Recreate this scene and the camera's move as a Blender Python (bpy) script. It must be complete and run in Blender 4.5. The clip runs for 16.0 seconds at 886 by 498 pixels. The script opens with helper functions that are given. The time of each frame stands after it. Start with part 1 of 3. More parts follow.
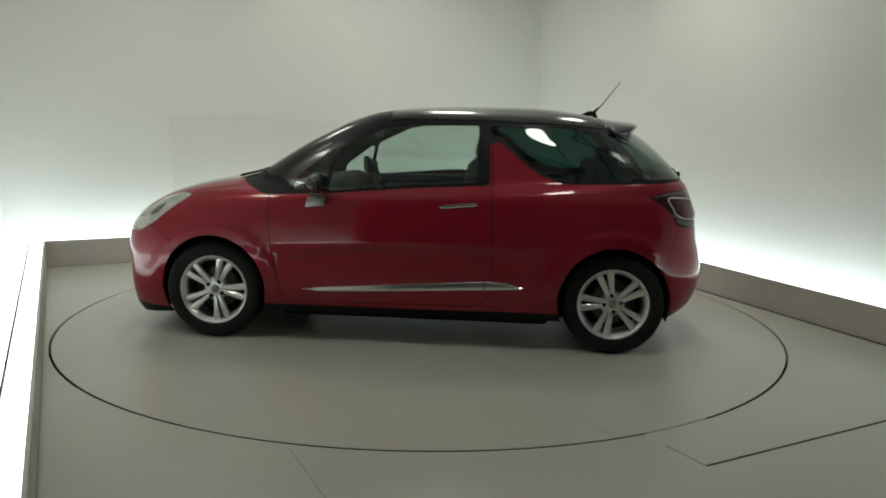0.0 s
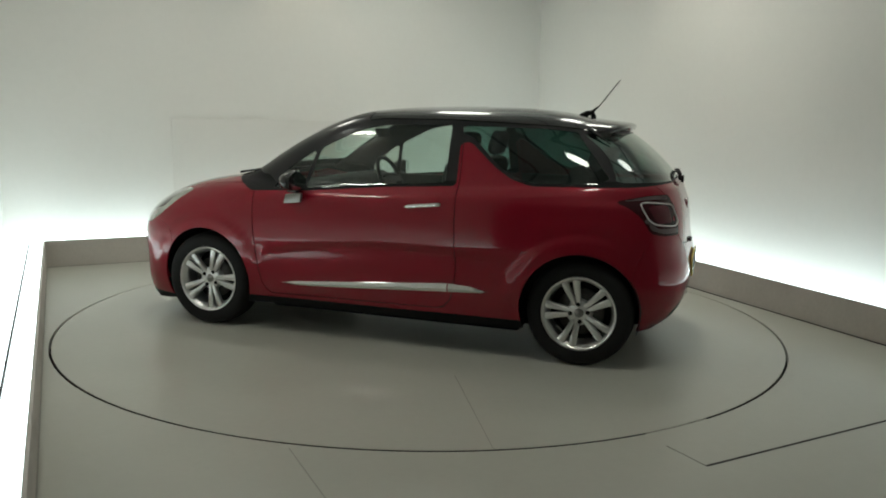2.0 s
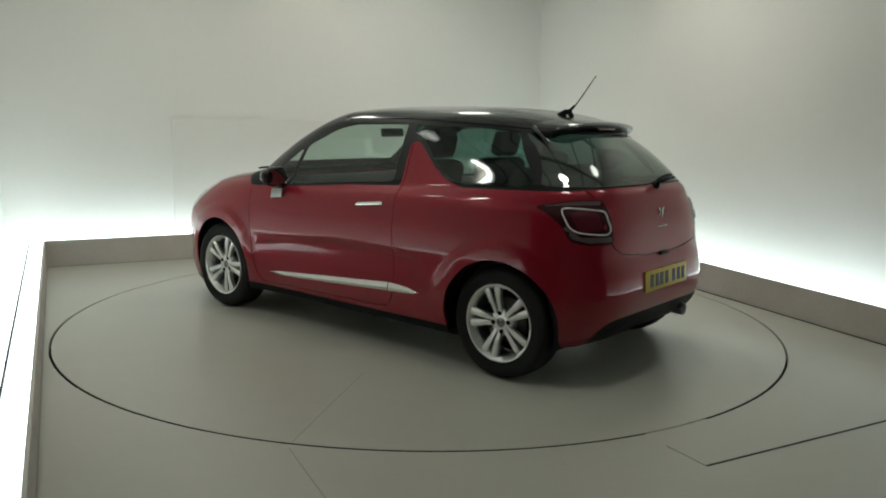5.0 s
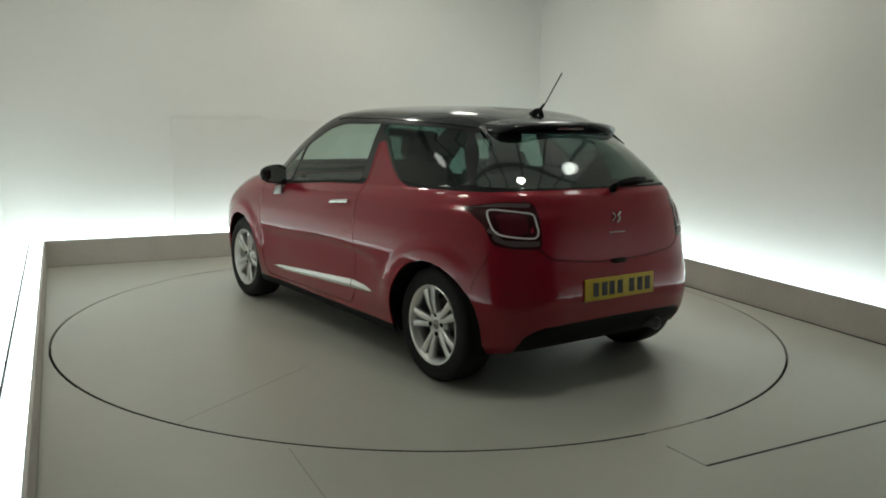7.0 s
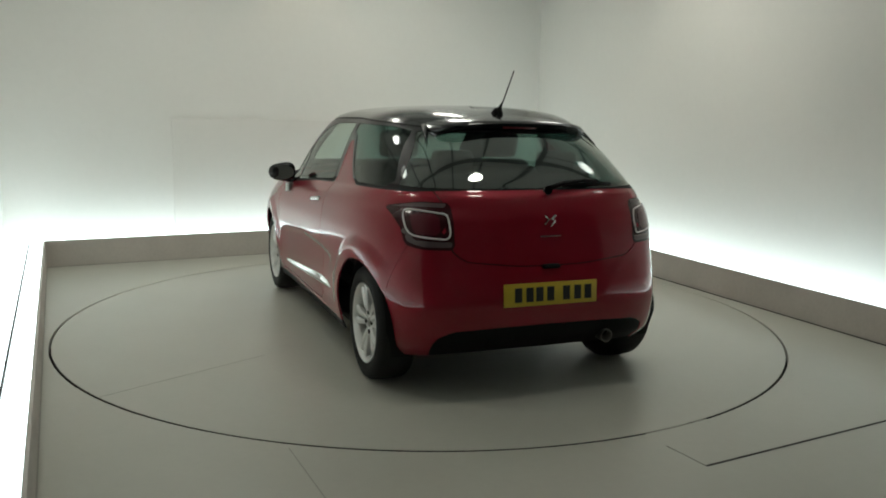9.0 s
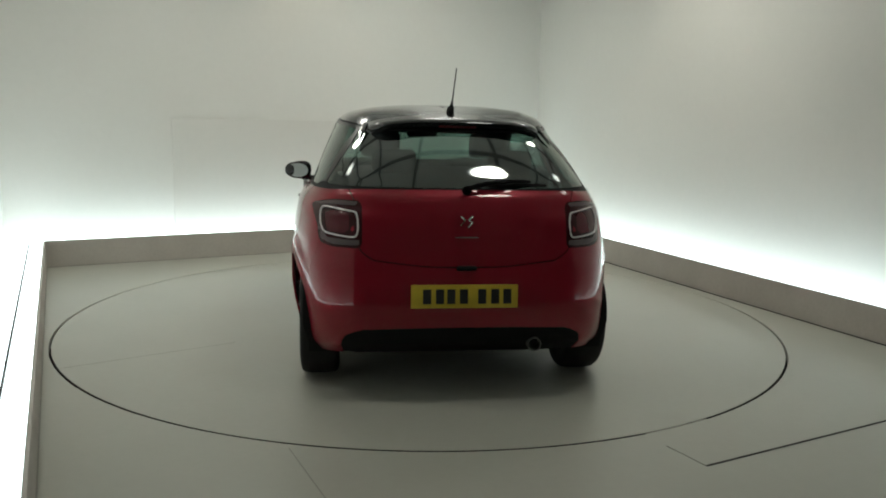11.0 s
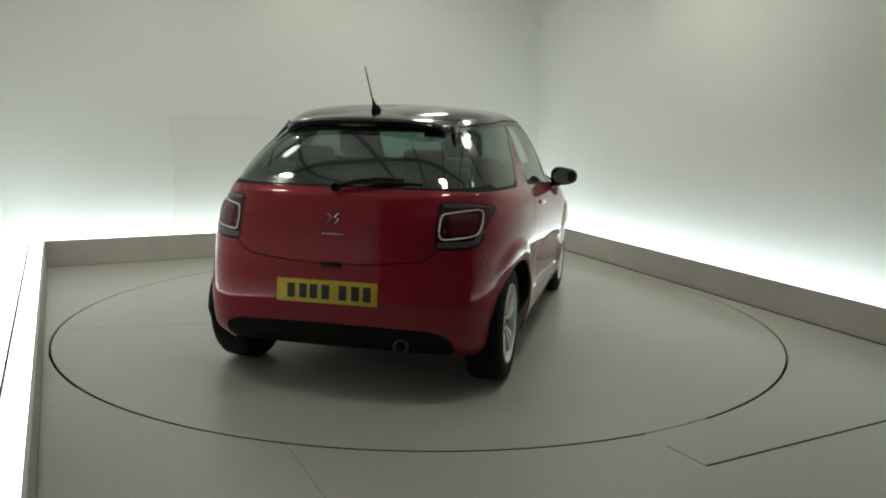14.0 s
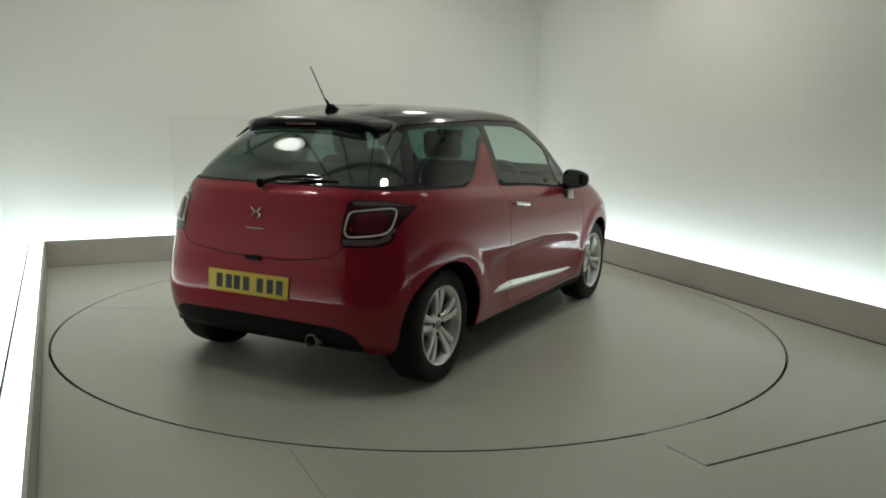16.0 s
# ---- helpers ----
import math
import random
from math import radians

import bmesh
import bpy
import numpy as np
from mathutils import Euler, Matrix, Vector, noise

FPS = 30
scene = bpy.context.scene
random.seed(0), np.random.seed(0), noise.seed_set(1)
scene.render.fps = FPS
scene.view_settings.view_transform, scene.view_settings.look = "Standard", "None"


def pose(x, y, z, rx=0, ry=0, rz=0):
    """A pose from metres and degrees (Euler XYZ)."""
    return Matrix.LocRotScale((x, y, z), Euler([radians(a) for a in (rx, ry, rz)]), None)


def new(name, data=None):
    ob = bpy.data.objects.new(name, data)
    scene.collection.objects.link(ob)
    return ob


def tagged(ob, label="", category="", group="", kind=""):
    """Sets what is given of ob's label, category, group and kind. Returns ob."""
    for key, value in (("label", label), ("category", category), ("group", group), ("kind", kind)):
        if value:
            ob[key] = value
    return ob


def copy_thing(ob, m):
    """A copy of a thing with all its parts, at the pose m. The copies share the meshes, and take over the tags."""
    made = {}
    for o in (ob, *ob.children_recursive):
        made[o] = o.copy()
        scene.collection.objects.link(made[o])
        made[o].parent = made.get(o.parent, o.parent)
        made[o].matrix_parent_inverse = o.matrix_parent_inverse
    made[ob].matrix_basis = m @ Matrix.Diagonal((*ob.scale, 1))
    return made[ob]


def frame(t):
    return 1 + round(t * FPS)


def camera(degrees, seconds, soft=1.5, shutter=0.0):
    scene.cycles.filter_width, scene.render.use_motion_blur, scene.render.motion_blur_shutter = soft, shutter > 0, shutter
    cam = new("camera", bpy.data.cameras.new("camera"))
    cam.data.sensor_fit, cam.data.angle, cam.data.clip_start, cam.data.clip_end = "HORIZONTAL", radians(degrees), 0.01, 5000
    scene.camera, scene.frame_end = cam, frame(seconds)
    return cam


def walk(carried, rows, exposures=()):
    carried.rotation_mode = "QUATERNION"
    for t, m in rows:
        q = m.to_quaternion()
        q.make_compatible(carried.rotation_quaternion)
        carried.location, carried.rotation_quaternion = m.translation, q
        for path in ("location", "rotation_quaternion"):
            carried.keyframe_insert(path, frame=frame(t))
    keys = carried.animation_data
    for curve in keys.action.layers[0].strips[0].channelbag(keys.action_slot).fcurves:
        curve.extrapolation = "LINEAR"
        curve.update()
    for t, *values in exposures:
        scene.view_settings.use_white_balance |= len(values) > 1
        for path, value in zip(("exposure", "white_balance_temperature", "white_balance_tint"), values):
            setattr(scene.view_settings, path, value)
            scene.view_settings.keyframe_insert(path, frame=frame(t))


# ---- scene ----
cam = camera(57.4, 16.0, soft=1.9)
EYE = pose(0.0, -5.661, 1.392, 80.84, -1.174, -1.176)
walk(cam, [(0.0, EYE), (16.0, EYE)])
scene.view_settings.exposure = 0.0

# ---- light: a dim hall, glowing ledge strips, round ceiling lamps ----
LAMP_W = 12.3
WASH_W = 13.0
STRIP_GLOW = 3.05
world = bpy.data.worlds.new("hall_world")
world.use_nodes = True
world.node_tree.nodes["Background"].inputs[0].default_value = (0.75, 0.78, 0.8, 1)
world.node_tree.nodes["Background"].inputs[1].default_value = 0.02
scene.world = world


# ---- materials ----
def material(name, colour, rough=0.5, metal=0.0, coat=0.0, glass=0.0, ior=1.45, glow=0.0, spec=0.5,
             grain=0.0, grain_scale=40.0, stain=0.0, stain_scale=2.0, bump=0.0, bump_scale=60.0, rough_var=0.0):
    m = bpy.data.materials.new(name)
    m.use_nodes = True
    nt = m.node_tree
    b = nt.nodes["Principled BSDF"]
    b.inputs["Base Color"].default_value = (*colour, 1)
    b.inputs["Roughness"].default_value = rough
    b.inputs["Metallic"].default_value = metal
    b.inputs["Coat Weight"].default_value = coat
    b.inputs["Coat Roughness"].default_value = 0.045
    b.inputs["Transmission Weight"].default_value = glass
    b.inputs["IOR"].default_value = ior
    b.inputs["Specular IOR Level"].default_value = spec
    if glow:
        b.inputs["Emission Color"].default_value = (*colour, 1)
        b.inputs["Emission Strength"].default_value = glow
    co = nt.nodes.new("ShaderNodeTexCoord")
    last = None
    for amount, scale in ((stain, stain_scale), (grain, grain_scale)):
        if amount:
            n = nt.nodes.new("ShaderNodeTexNoise")
            n.inputs["Scale"].default_value = scale
            n.inputs["Detail"].default_value = 5
            nt.links.new(co.outputs["Object"], n.inputs["Vector"])
            r = nt.nodes.new("ShaderNodeMapRange")
            r.inputs["From Min"].default_value, r.inputs["From Max"].default_value = 0.22, 0.78
            r.inputs["To Min"].default_value, r.inputs["To Max"].default_value = 1 - amount, 1 + amount
            nt.links.new(n.outputs["Fac"], r.inputs["Value"])
            mul = nt.nodes.new("ShaderNodeMix")
            mul.data_type, mul.blend_type = "RGBA", "MULTIPLY"
            mul.inputs["Factor"].default_value = 1
            if last is None:
                mul.inputs[6].default_value = (*colour, 1)
            else:
                nt.links.new(last, mul.inputs[6])
            nt.links.new(r.outputs["Result"], mul.inputs[7])
            last = mul.outputs[2]
    if last is not None:
        nt.links.new(last, b.inputs["Base Color"])
    if rough_var:
        n = nt.nodes.new("ShaderNodeTexNoise")
        n.inputs["Scale"].default_value = stain_scale * 1.7
        n.inputs["Detail"].default_value = 4
        nt.links.new(co.outputs["Object"], n.inputs["Vector"])
        r = nt.nodes.new("ShaderNodeMapRange")
        r.inputs["From Min"].default_value, r.inputs["From Max"].default_value = 0.3, 0.7
        r.inputs["To Min"].default_value, r.inputs["To Max"].default_value = max(rough - rough_var, 0.02), rough + rough_var
        nt.links.new(n.outputs["Fac"], r.inputs["Value"])
        nt.links.new(r.outputs["Result"], b.inputs["Roughness"])
    if bump:
        n = nt.nodes.new("ShaderNodeTexNoise")
        n.inputs["Scale"].default_value = bump_scale
        n.inputs["Detail"].default_value = 4
        nt.links.new(co.outputs["Object"], n.inputs["Vector"])
        bp = nt.nodes.new("ShaderNodeBump")
        bp.inputs["Strength"].default_value = bump
        bp.inputs["Distance"].default_value = 0.01
        nt.links.new(n.outputs["Fac"], bp.inputs["Height"])
        nt.links.new(bp.outputs["Normal"], b.inputs["Normal"])
    return m


M_FLOOR = material("floor_paint", (0.465, 0.463, 0.408), 0.33, stain=0.035, stain_scale=1.4, grain=0.02, grain_scale=22, bump=0.04, bump_scale=90)
M_DISC = material("disc_paint", (0.465, 0.463, 0.408), 0.31, stain=0.035, stain_scale=1.7, grain=0.02, grain_scale=22, bump=0.04, bump_scale=90)
M_JOINT = material("joint_black", (0.02, 0.02, 0.018), 0.8)
# worn joints, and the painted shade line at the left and back kerb foot
M_FAINT = material("worn_joint_kerb_shade", (0.345, 0.34, 0.30), 0.6)
M_SCORE = material("scored_joint", (0.19, 0.19, 0.16), 0.7)
M_WALL = material("wall_paint", (0.72, 0.71, 0.67), 0.75, stain=0.025, stain_scale=0.7, grain=0.012, grain_scale=18, bump=0.03, bump_scale=30)
M_BOARD = material("board_paint", (0.685, 0.67, 0.63), 0.75, stain=0.03, stain_scale=0.9, grain=0.012, grain_scale=18, bump=0.03, bump_scale=30)
M_KERB = material("kerb_paint", (0.50, 0.47, 0.43), 0.6, stain=0.09, stain_scale=3.0, grain=0.05, bump=0.04)
M_GLOW = material("strip_diffuser", (0.84, 0.98, 1.0), 0.5, glow=STRIP_GLOW)
M_HALL = material("hall_wall", (0.64, 0.63, 0.59), 0.8, stain=0.06, stain_scale=0.8, grain=0.03)
M_CEIL = material("ceiling_panel", (0.78, 0.77, 0.72), 0.85, stain=0.04, stain_scale=1.0)
M_STEEL = material("beam_steel", (0.24, 0.24, 0.23), 0.55, stain=0.1)
M_LAMP = material("lamp_diffuser", (0.93, 1.0, 0.95), 0.5, glow=2.2)
M_RED = material("red_paint", (0.24, 0.004, 0.0165), 0.42, metal=0.25, spec=0.15, coat=0.9, grain=0.06, grain_scale=500, stain=0.02, stain_scale=3)
M_RED.node_tree.nodes["Principled BSDF"].inputs["Coat Roughness"].default_value = 0.07
M_BLACKGLOSS = material("black_paint", (0.012, 0.012, 0.013), 0.25, spec=0.35, coat=0.8, stain=0.1, stain_scale=4)
M_PILLAR = material("pillar_black", (0.010, 0.010, 0.011), 0.3, spec=0.3, coat=0.35, stain=0.1, stain_scale=4)
M_SEAM = material("panel_gap", (0.006, 0.005, 0.005), 0.8)


def glass_sheet(name, tint, gloss=0.05):
    """One face of a pane: tinted see-through with a mirror gloss that grows towards grazing views."""
    m = bpy.data.materials.new(name)
    m.use_nodes = True
    nt = m.node_tree
    nt.nodes.clear()
    out = nt.nodes.new("ShaderNodeOutputMaterial")
    clear = nt.nodes.new("ShaderNodeBsdfTransparent")
    clear.inputs["Color"].default_value = (*tint, 1)
    shine = nt.nodes.new("ShaderNodeBsdfGlossy")
    shine.inputs["Roughness"].default_value = 0.05
    shine.inputs["Color"].default_value = (0.95, 1.0, 0.97, 1)
    lw = nt.nodes.new("ShaderNodeLayerWeight")
    lw.inputs["Blend"].default_value = 0.5
    power = nt.nodes.new("ShaderNodeMath")
    power.operation = "POWER"
    power.inputs[1].default_value = 5.0
    scale = nt.nodes.new("ShaderNodeMath")
    scale.operation = "MULTIPLY_ADD"
    scale.inputs[1].default_value, scale.inputs[2].default_value = 1 - gloss, gloss
    mix = nt.nodes.new("ShaderNodeMixShader")
    nt.links.new(lw.outputs["Facing"], power.inputs[0])
    nt.links.new(power.outputs[0], scale.inputs[0])
    nt.links.new(scale.outputs[0], mix.inputs[0])
    nt.links.new(clear.outputs[0], mix.inputs[1])
    nt.links.new(shine.outputs[0], mix.inputs[2])
    nt.links.new(mix.outputs[0], out.inputs[0])
    return m


M_GLASS = glass_sheet("clear_glass", (0.70, 0.80, 0.75), 0.08)
M_TINT = glass_sheet("tinted_glass", (0.10, 0.20, 0.175), 0.05)
M_BACKTINT = glass_sheet("rear_tinted_glass", (0.17, 0.27, 0.24), 0.16)
M_RUBBER = material("tyre_rubber", (0.010, 0.010, 0.010), 0.7, spec=0.3, grain=0.2, grain_scale=120, bump=0.1, bump_scale=200)
M_ALLOY = material("silver_alloy", (0.70, 0.70, 0.69), 0.28, metal=0.85, stain=0.05, stain_scale=12)
M_CHROME = material("chrome", (0.75, 0.75, 0.74), 0.12, metal=1.0, stain=0.03, stain_scale=20)
M_PLASTIC = material("black_plastic", (0.007, 0.007, 0.0075), 0.6, spec=0.15, grain=0.15, grain_scale=150, bump=0.1, bump_scale=300)
M_TRIM = material("dark_cloth", (0.028, 0.028, 0.03), 0.9, grain=0.2, grain_scale=200, bump=0.2, bump_scale=200)
M_TAIL = material("tail_lens", (0.10, 0.008, 0.012), 0.12, coat=1.0, spec=0.6)
M_TAILDARK = material("tail_smoked", (0.035, 0.004, 0.007), 0.2, spec=0.3, coat=0.25)
M_TAILRED = material("tail_red_core", (0.085, 0.006, 0.014), 0.25, coat=0.3)
M_TAILBRIGHT = material("tail_bright_red", (0.30, 0.01, 0.025), 0.2, coat=0.6, grain=0.3, grain_scale=160)
M_TAILTOP = material("tail_grey", (0.10, 0.07, 0.072), 0.3, coat=0.2)
M_RING = material("tail_light_guide", (0.72, 0.66, 0.66), 0.25, coat=0.5)
M_HEAD = material("headlamp_lens", (0.50, 0.51, 0.47), 0.15, metal=0.5, coat=1.0, stain=0.35, stain_scale=9)
M_HEADDARK = material("headlamp_bezel", (0.10, 0.10, 0.095), 0.25, metal=0.6, coat=1.0)
M_PLATE = material("plate_yellow", (0.60, 0.43, 0.04), 0.45, stain=0.06, stain_scale=18)
M_BAR = material("plate_bar", (0.015, 0.015, 0.015), 0.5)
M_DISCBRAKE = material("brake_steel", (0.10, 0.095, 0.09), 0.45, metal=0.9, stain=0.1, stain_scale=20)
M_MIRROR = material("mirror_silver", (0.45, 0.48, 0.47), 0.03, metal=1.0)
M_PIPE = material("pipe_steel", (0.28, 0.275, 0.265), 0.3, metal=1.0)


# ---- mesh helpers ----
def mesh_of(name, verts, faces, mat, smooth=False):
    me = bpy.data.meshes.new(name)
    me.from_pydata([tuple(map(float, v)) for v in verts], [], [tuple(map(int, f)) for f in faces])
    me.materials.append(mat)
    if smooth:
        me.shade_smooth()
    me.update()
    return me


def part(name, bm, mat, parent, label="", smooth=True, at=None):
    """Links a bmesh, or (verts, faces), as one mesh object under a thing or part."""
    if isinstance(bm, tuple):
        me = mesh_of(name, bm[0], bm[1], mat, smooth)
    else:
        me = bpy.data.meshes.new(name)
        bm.to_mesh(me)
        bm.free()
        me.materials.append(mat)
        if smooth:
            me.shade_smooth()
    ob = new(name, me)
    if parent is not None:
        ob.parent = parent
    if at is not None:
        ob.matrix_basis = at
    if label:
        ob["label"] = label
    return ob


def auto_sharp(ob, degrees=35):
    me = ob.data
    bm = bmesh.new()
    bm.from_mesh(me)
    for e in bm.edges:
        if len(e.link_faces) == 2 and e.calc_face_angle(0) > radians(degrees):
            e.smooth = False
    bm.to_mesh(me)
    bm.free()
    return ob


def box(size, at=None, bevel=0.0, segments=2):
    bm = bmesh.new()
    bmesh.ops.create_cube(bm, size=1, matrix=Matrix.Diagonal((*size, 1)))
    if bevel:
        bmesh.ops.bevel(bm, geom=bm.edges[:], offset=bevel, segments=segments, profile=0.5, affect="EDGES")
    if at is not None:
        bm.transform(at)
    return bm


def lathe(profile, n=48, axis="y", closed=False):
    """Turns (radius, along) points about an axis."""
    verts, faces, k = [], [], len(profile)
    for i in range(n):
        a = 2 * math.pi * i / n
        for r, s in profile:
            u, v = r * math.cos(a), r * math.sin(a)
            verts.append((u, s, v) if axis == "y" else (u, v, s))
    for i in range(n):
        for j in range(k if closed else k - 1):
            a, b = i * k + j, i * k + (j + 1) % k
            c, d = ((i + 1) % n) * k + (j + 1) % k, ((i + 1) % n) * k + j
            faces.append((a, b, c, d) if axis == "y" else (a, d, c, b))
    return verts, faces


def tube(points, radius, n=10, closed=False, taper=None):
    pts = [Vector(p) for p in points]
    verts, faces, m = [], [], len(pts)
    for i, p in enumerate(pts):
        if closed:
            d = (pts[(i + 1) % m] - pts[i - 1]).normalized()
        else:
            d = (pts[min(i + 1, m - 1)] - pts[max(i - 1, 0)]).normalized()
        side = d.cross(Vector((0.13, 0.21, 1))).normalized()
        up = side.cross(d).normalized()
        r = radius if taper is None else radius + (taper - radius) * i / (m - 1)
        for j in range(n):
            a = 2 * math.pi * j / n
            verts.append(p + side * (r * math.cos(a)) + up * (r * math.sin(a)))
    for i in range(m if closed else m - 1):
        for j in range(n):
            a, b = i * n + j, i * n + (j + 1) % n
            c, d = ((i + 1) % m) * n + (j + 1) % n, ((i + 1) % m) * n + j
            faces.append((a, b, c, d))
    if not closed:
        faces.append(tuple(range(n - 1, -1, -1)))
        faces.append(tuple((m - 1) * n + j for j in range(n)))
    return verts, faces


def prism(outline, depth, at=None, bevel=0.0):
    """An outline in (x, y) raised by depth along z."""
    bm = bmesh.new()
    low = [bm.verts.new((x, y, 0)) for x, y in outline]
    f = bm.faces.new(low)
    up = bmesh.ops.extrude_face_region(bm, geom=[f])
    bmesh.ops.translate(bm, vec=(0, 0, depth), verts=[v for v in up["geom"] if isinstance(v, bmesh.types.BMVert)])
    bmesh.ops.recalc_face_normals(bm, faces=bm.faces[:])
    if bevel:
        bmesh.ops.bevel(bm, geom=bm.edges[:], offset=bevel, segments=2, profile=0.5, affect="EDGES")
    if at is not None:
        bm.transform(at)
    return bm


# ---- the studio ----
RADIUS = 2.407
KERB_H = 0.24
CORNER_A = Vector((-3.378, 1.546, 0))      # kerb corner, far side of the disc
CORNER_B = Vector((1.191, 3.924, 0))       # kerb corner behind the car
DIR_LEFT = Vector((0.4091, -0.9125, 0))
DIR_RIGHT = Vector((0.3665, -0.9304, 0))
END_LEFT = CORNER_A + DIR_LEFT * 5.6
END_RIGHT = CORNER_B + DIR_RIGHT * 8.5
DIR_BACK = (CORNER_B - CORNER_A).normalized()
OUT_LEFT = Vector((DIR_LEFT.y, -DIR_LEFT.x, 0))
OUT_RIGHT = Vector((-DIR_RIGHT.y, DIR_RIGHT.x, 0))
OUT_BACK = Vector((-DIR_BACK.y, DIR_BACK.x, 0))


def meet(p, d, q, e):
    k = (q - p).cross(e).z / d.cross(e).z
    return p + d * k


def offset_path(g):
    """The line END_LEFT, CORNER_A, CORNER_B, END_RIGHT moved outwards by g."""
    l, b, r = CORNER_A + OUT_LEFT * g, CORNER_A + OUT_BACK * g, CORNER_B + OUT_RIGHT * g
    return [END_LEFT + OUT_LEFT * g, meet(l, DIR_LEFT, b, DIR_BACK), meet(b, DIR_BACK, r, DIR_RIGHT), END_RIGHT + OUT_RIGHT * g]


def slab(name, i, g0, g1, z0, z1, mat, label="", bevel=0.0, parent=None):
    """A straight wall or strip along side i of the path, between two offsets and two heights."""
    a, b = offset_path(g0), offset_path(g1)
    base = [a[i], a[i + 1], b[i + 1], b[i]]
    bm = bmesh.new()
    low = [bm.verts.new((p.x, p.y, z0)) for p in base]
    high = [bm.verts.new((p.x, p.y, z1)) for p in base]
    bm.faces.new(low[::-1])
    bm.faces.new(high)
    for k in range(4):
        bm.faces.new((low[k], low[(k + 1) % 4], high[(k + 1) % 4], high[k]))
    bmesh.ops.recalc_face_normals(bm, faces=bm.faces[:])
    if bevel:
        bmesh.ops.bevel(bm, geom=bm.edges[:], offset=bevel, segments=2, profile=0.5, affect="EDGES")
    return part(name, bm, mat, parent, label, smooth=False)


GAP = 0.34
SIDES = ("left", "back", "right")
for i, s in enumerate(SIDES):
    tagged(slab("wall_" + s, i, GAP, GAP + 0.12, 0.0, 3.6, M_WALL), "pale grey painted studio wall above a glowing ledge", "wall", kind="structure")
    tagged(slab("kerb_" + s, i, 0.0, 0.018, 0.0, KERB_H, M_KERB, bevel=0.003), "low grey painted kerb board round the turntable floor", "kerb", kind="structure")
    ledge = new("light_ledge_" + s)
    tagged(ledge, "glowing white diffuser ledge between kerb and wall", "light ledge", kind="structure")
    slab("diffuser", i, 0.022, 0.120, 0.10, KERB_H - 0.004, M_GLOW, parent=ledge)
    slab("diffuser", i, 0.133, GAP - 0.004, 0.10, KERB_H - 0.004, M_GLOW, parent=ledge)
    if s == "left":
        slab("joint", i, 0.124, 0.1315, 0.09, KERB_H + 0.002, M_JOINT, parent=ledge)
    # thin dark strip drawn in as the shadow line under the kerb
    slab("kerb_shadow_gap_" + s, i, -0.007, -0.001, 0.0, 0.006, M_JOINT if s == "right" else M_FAINT)["kind"] = "structure"

# floor with a round hole for the disc
def ring_floor():
    n = 128
    verts, faces = [], []
    for i in range(n):
        a = 2 * math.pi * i / n
        c, s = math.cos(a), math.sin(a)
        k = 9.0 / max(abs(c), abs(s))
        r = RADIUS + 0.014
        verts += [(r * c, r * s, -0.05), (r * c, r * s, -0.002), (r * c * 1.001, r * s * 1.001, 0.0), (k * c, k * s - 1.0 * (abs(s) > 0.999), 0.0)]
    for i in range(n):
        j = (i + 1) % n
        for q in range(3):
            faces.append((4 * i + q, 4 * i + q + 1, 4 * j + q + 1, 4 * j + q))
    return verts, [f[::-1] for f in faces]


floor = part("floor", ring_floor(), M_FLOOR, None, smooth=False)
tagged(floor, "grey painted smooth studio floor with thin joints", "floor", kind="structure")
pit = part("turntable_pit", lathe([(0.01, -0.06), (RADIUS + 0.05, -0.06)], 64, "z"), M_JOINT, None, smooth=False)
tagged(pit, "dark gap below the turntable edge", "floor gap", kind="structure")


def floor_joint(a, b, width=0.006, mat=M_JOINT):
    d = Vector((b[0] - a[0], b[1] - a[1], 0))
    m = Matrix.Translation(((a[0] + b[0]) / 2, (a[1] + b[1]) / 2, 0.0005)) @ Matrix.Rotation(math.atan2(d.y, d.x), 4, "Z")
    return part("floor_joint", box((d.length, width, 0.001), m), mat, floor, smooth=False)


floor_joint((-0.557, -2.40), (-0.20, -3.17), 0.005, M_FAINT)
floor_joint((1.179, -2.533), (2.55, -1.835), 0.013)
floor_joint((1.179, -2.533), (1.075, -2.33), 0.005, M_SCORE)

for a0, a1 in ((-65.0, -55.5), (150.0, 154.0)):
    verts, faces, n = [], [], 24
    for i in range(n + 1):
        a = radians(a0 + (a1 - a0) * i / n)
        for r in (RADIUS + 0.001, RADIUS + 0.0135):
            verts.append((r * math.cos(a), r * math.sin(a), -0.0025))
    for i in range(n):
        faces.append((2 * i, 2 * i + 1, 2 * i + 3, 2 * i + 2))
    part("joint_filler", (verts, faces), M_FAINT, floor, "pale strip filling the ring gap", smooth=False)

turntable = new("turntable")
tagged(turntable, "round grey turntable disc set flush in the floor", "turntable")
profile = [(0.001, 0.0), (RADIUS - 0.002, 0.0), (RADIUS, -0.002)]
# disc edge in black, so the shade of the ring gap is painted on
part("rim", lathe([(RADIUS, -0.002), (RADIUS, -0.05)], 128, "z"), M_JOINT, turntable, "disc edge coloured dark as the shade in the ring gap", smooth=False)
part("disc", lathe(profile, 128, "z"), M_DISC, turntable, smooth=False)
# a worn seam across the disc
a = radians(-68.8)
m = Matrix.Translation((math.cos(a) * 1.9, math.sin(a) * 1.9, 0.0004)) @ Matrix.Rotation(a, 4, "Z")
part("seam", box((1.0, 0.004, 0.0008), m), M_FAINT, turntable, smooth=False)

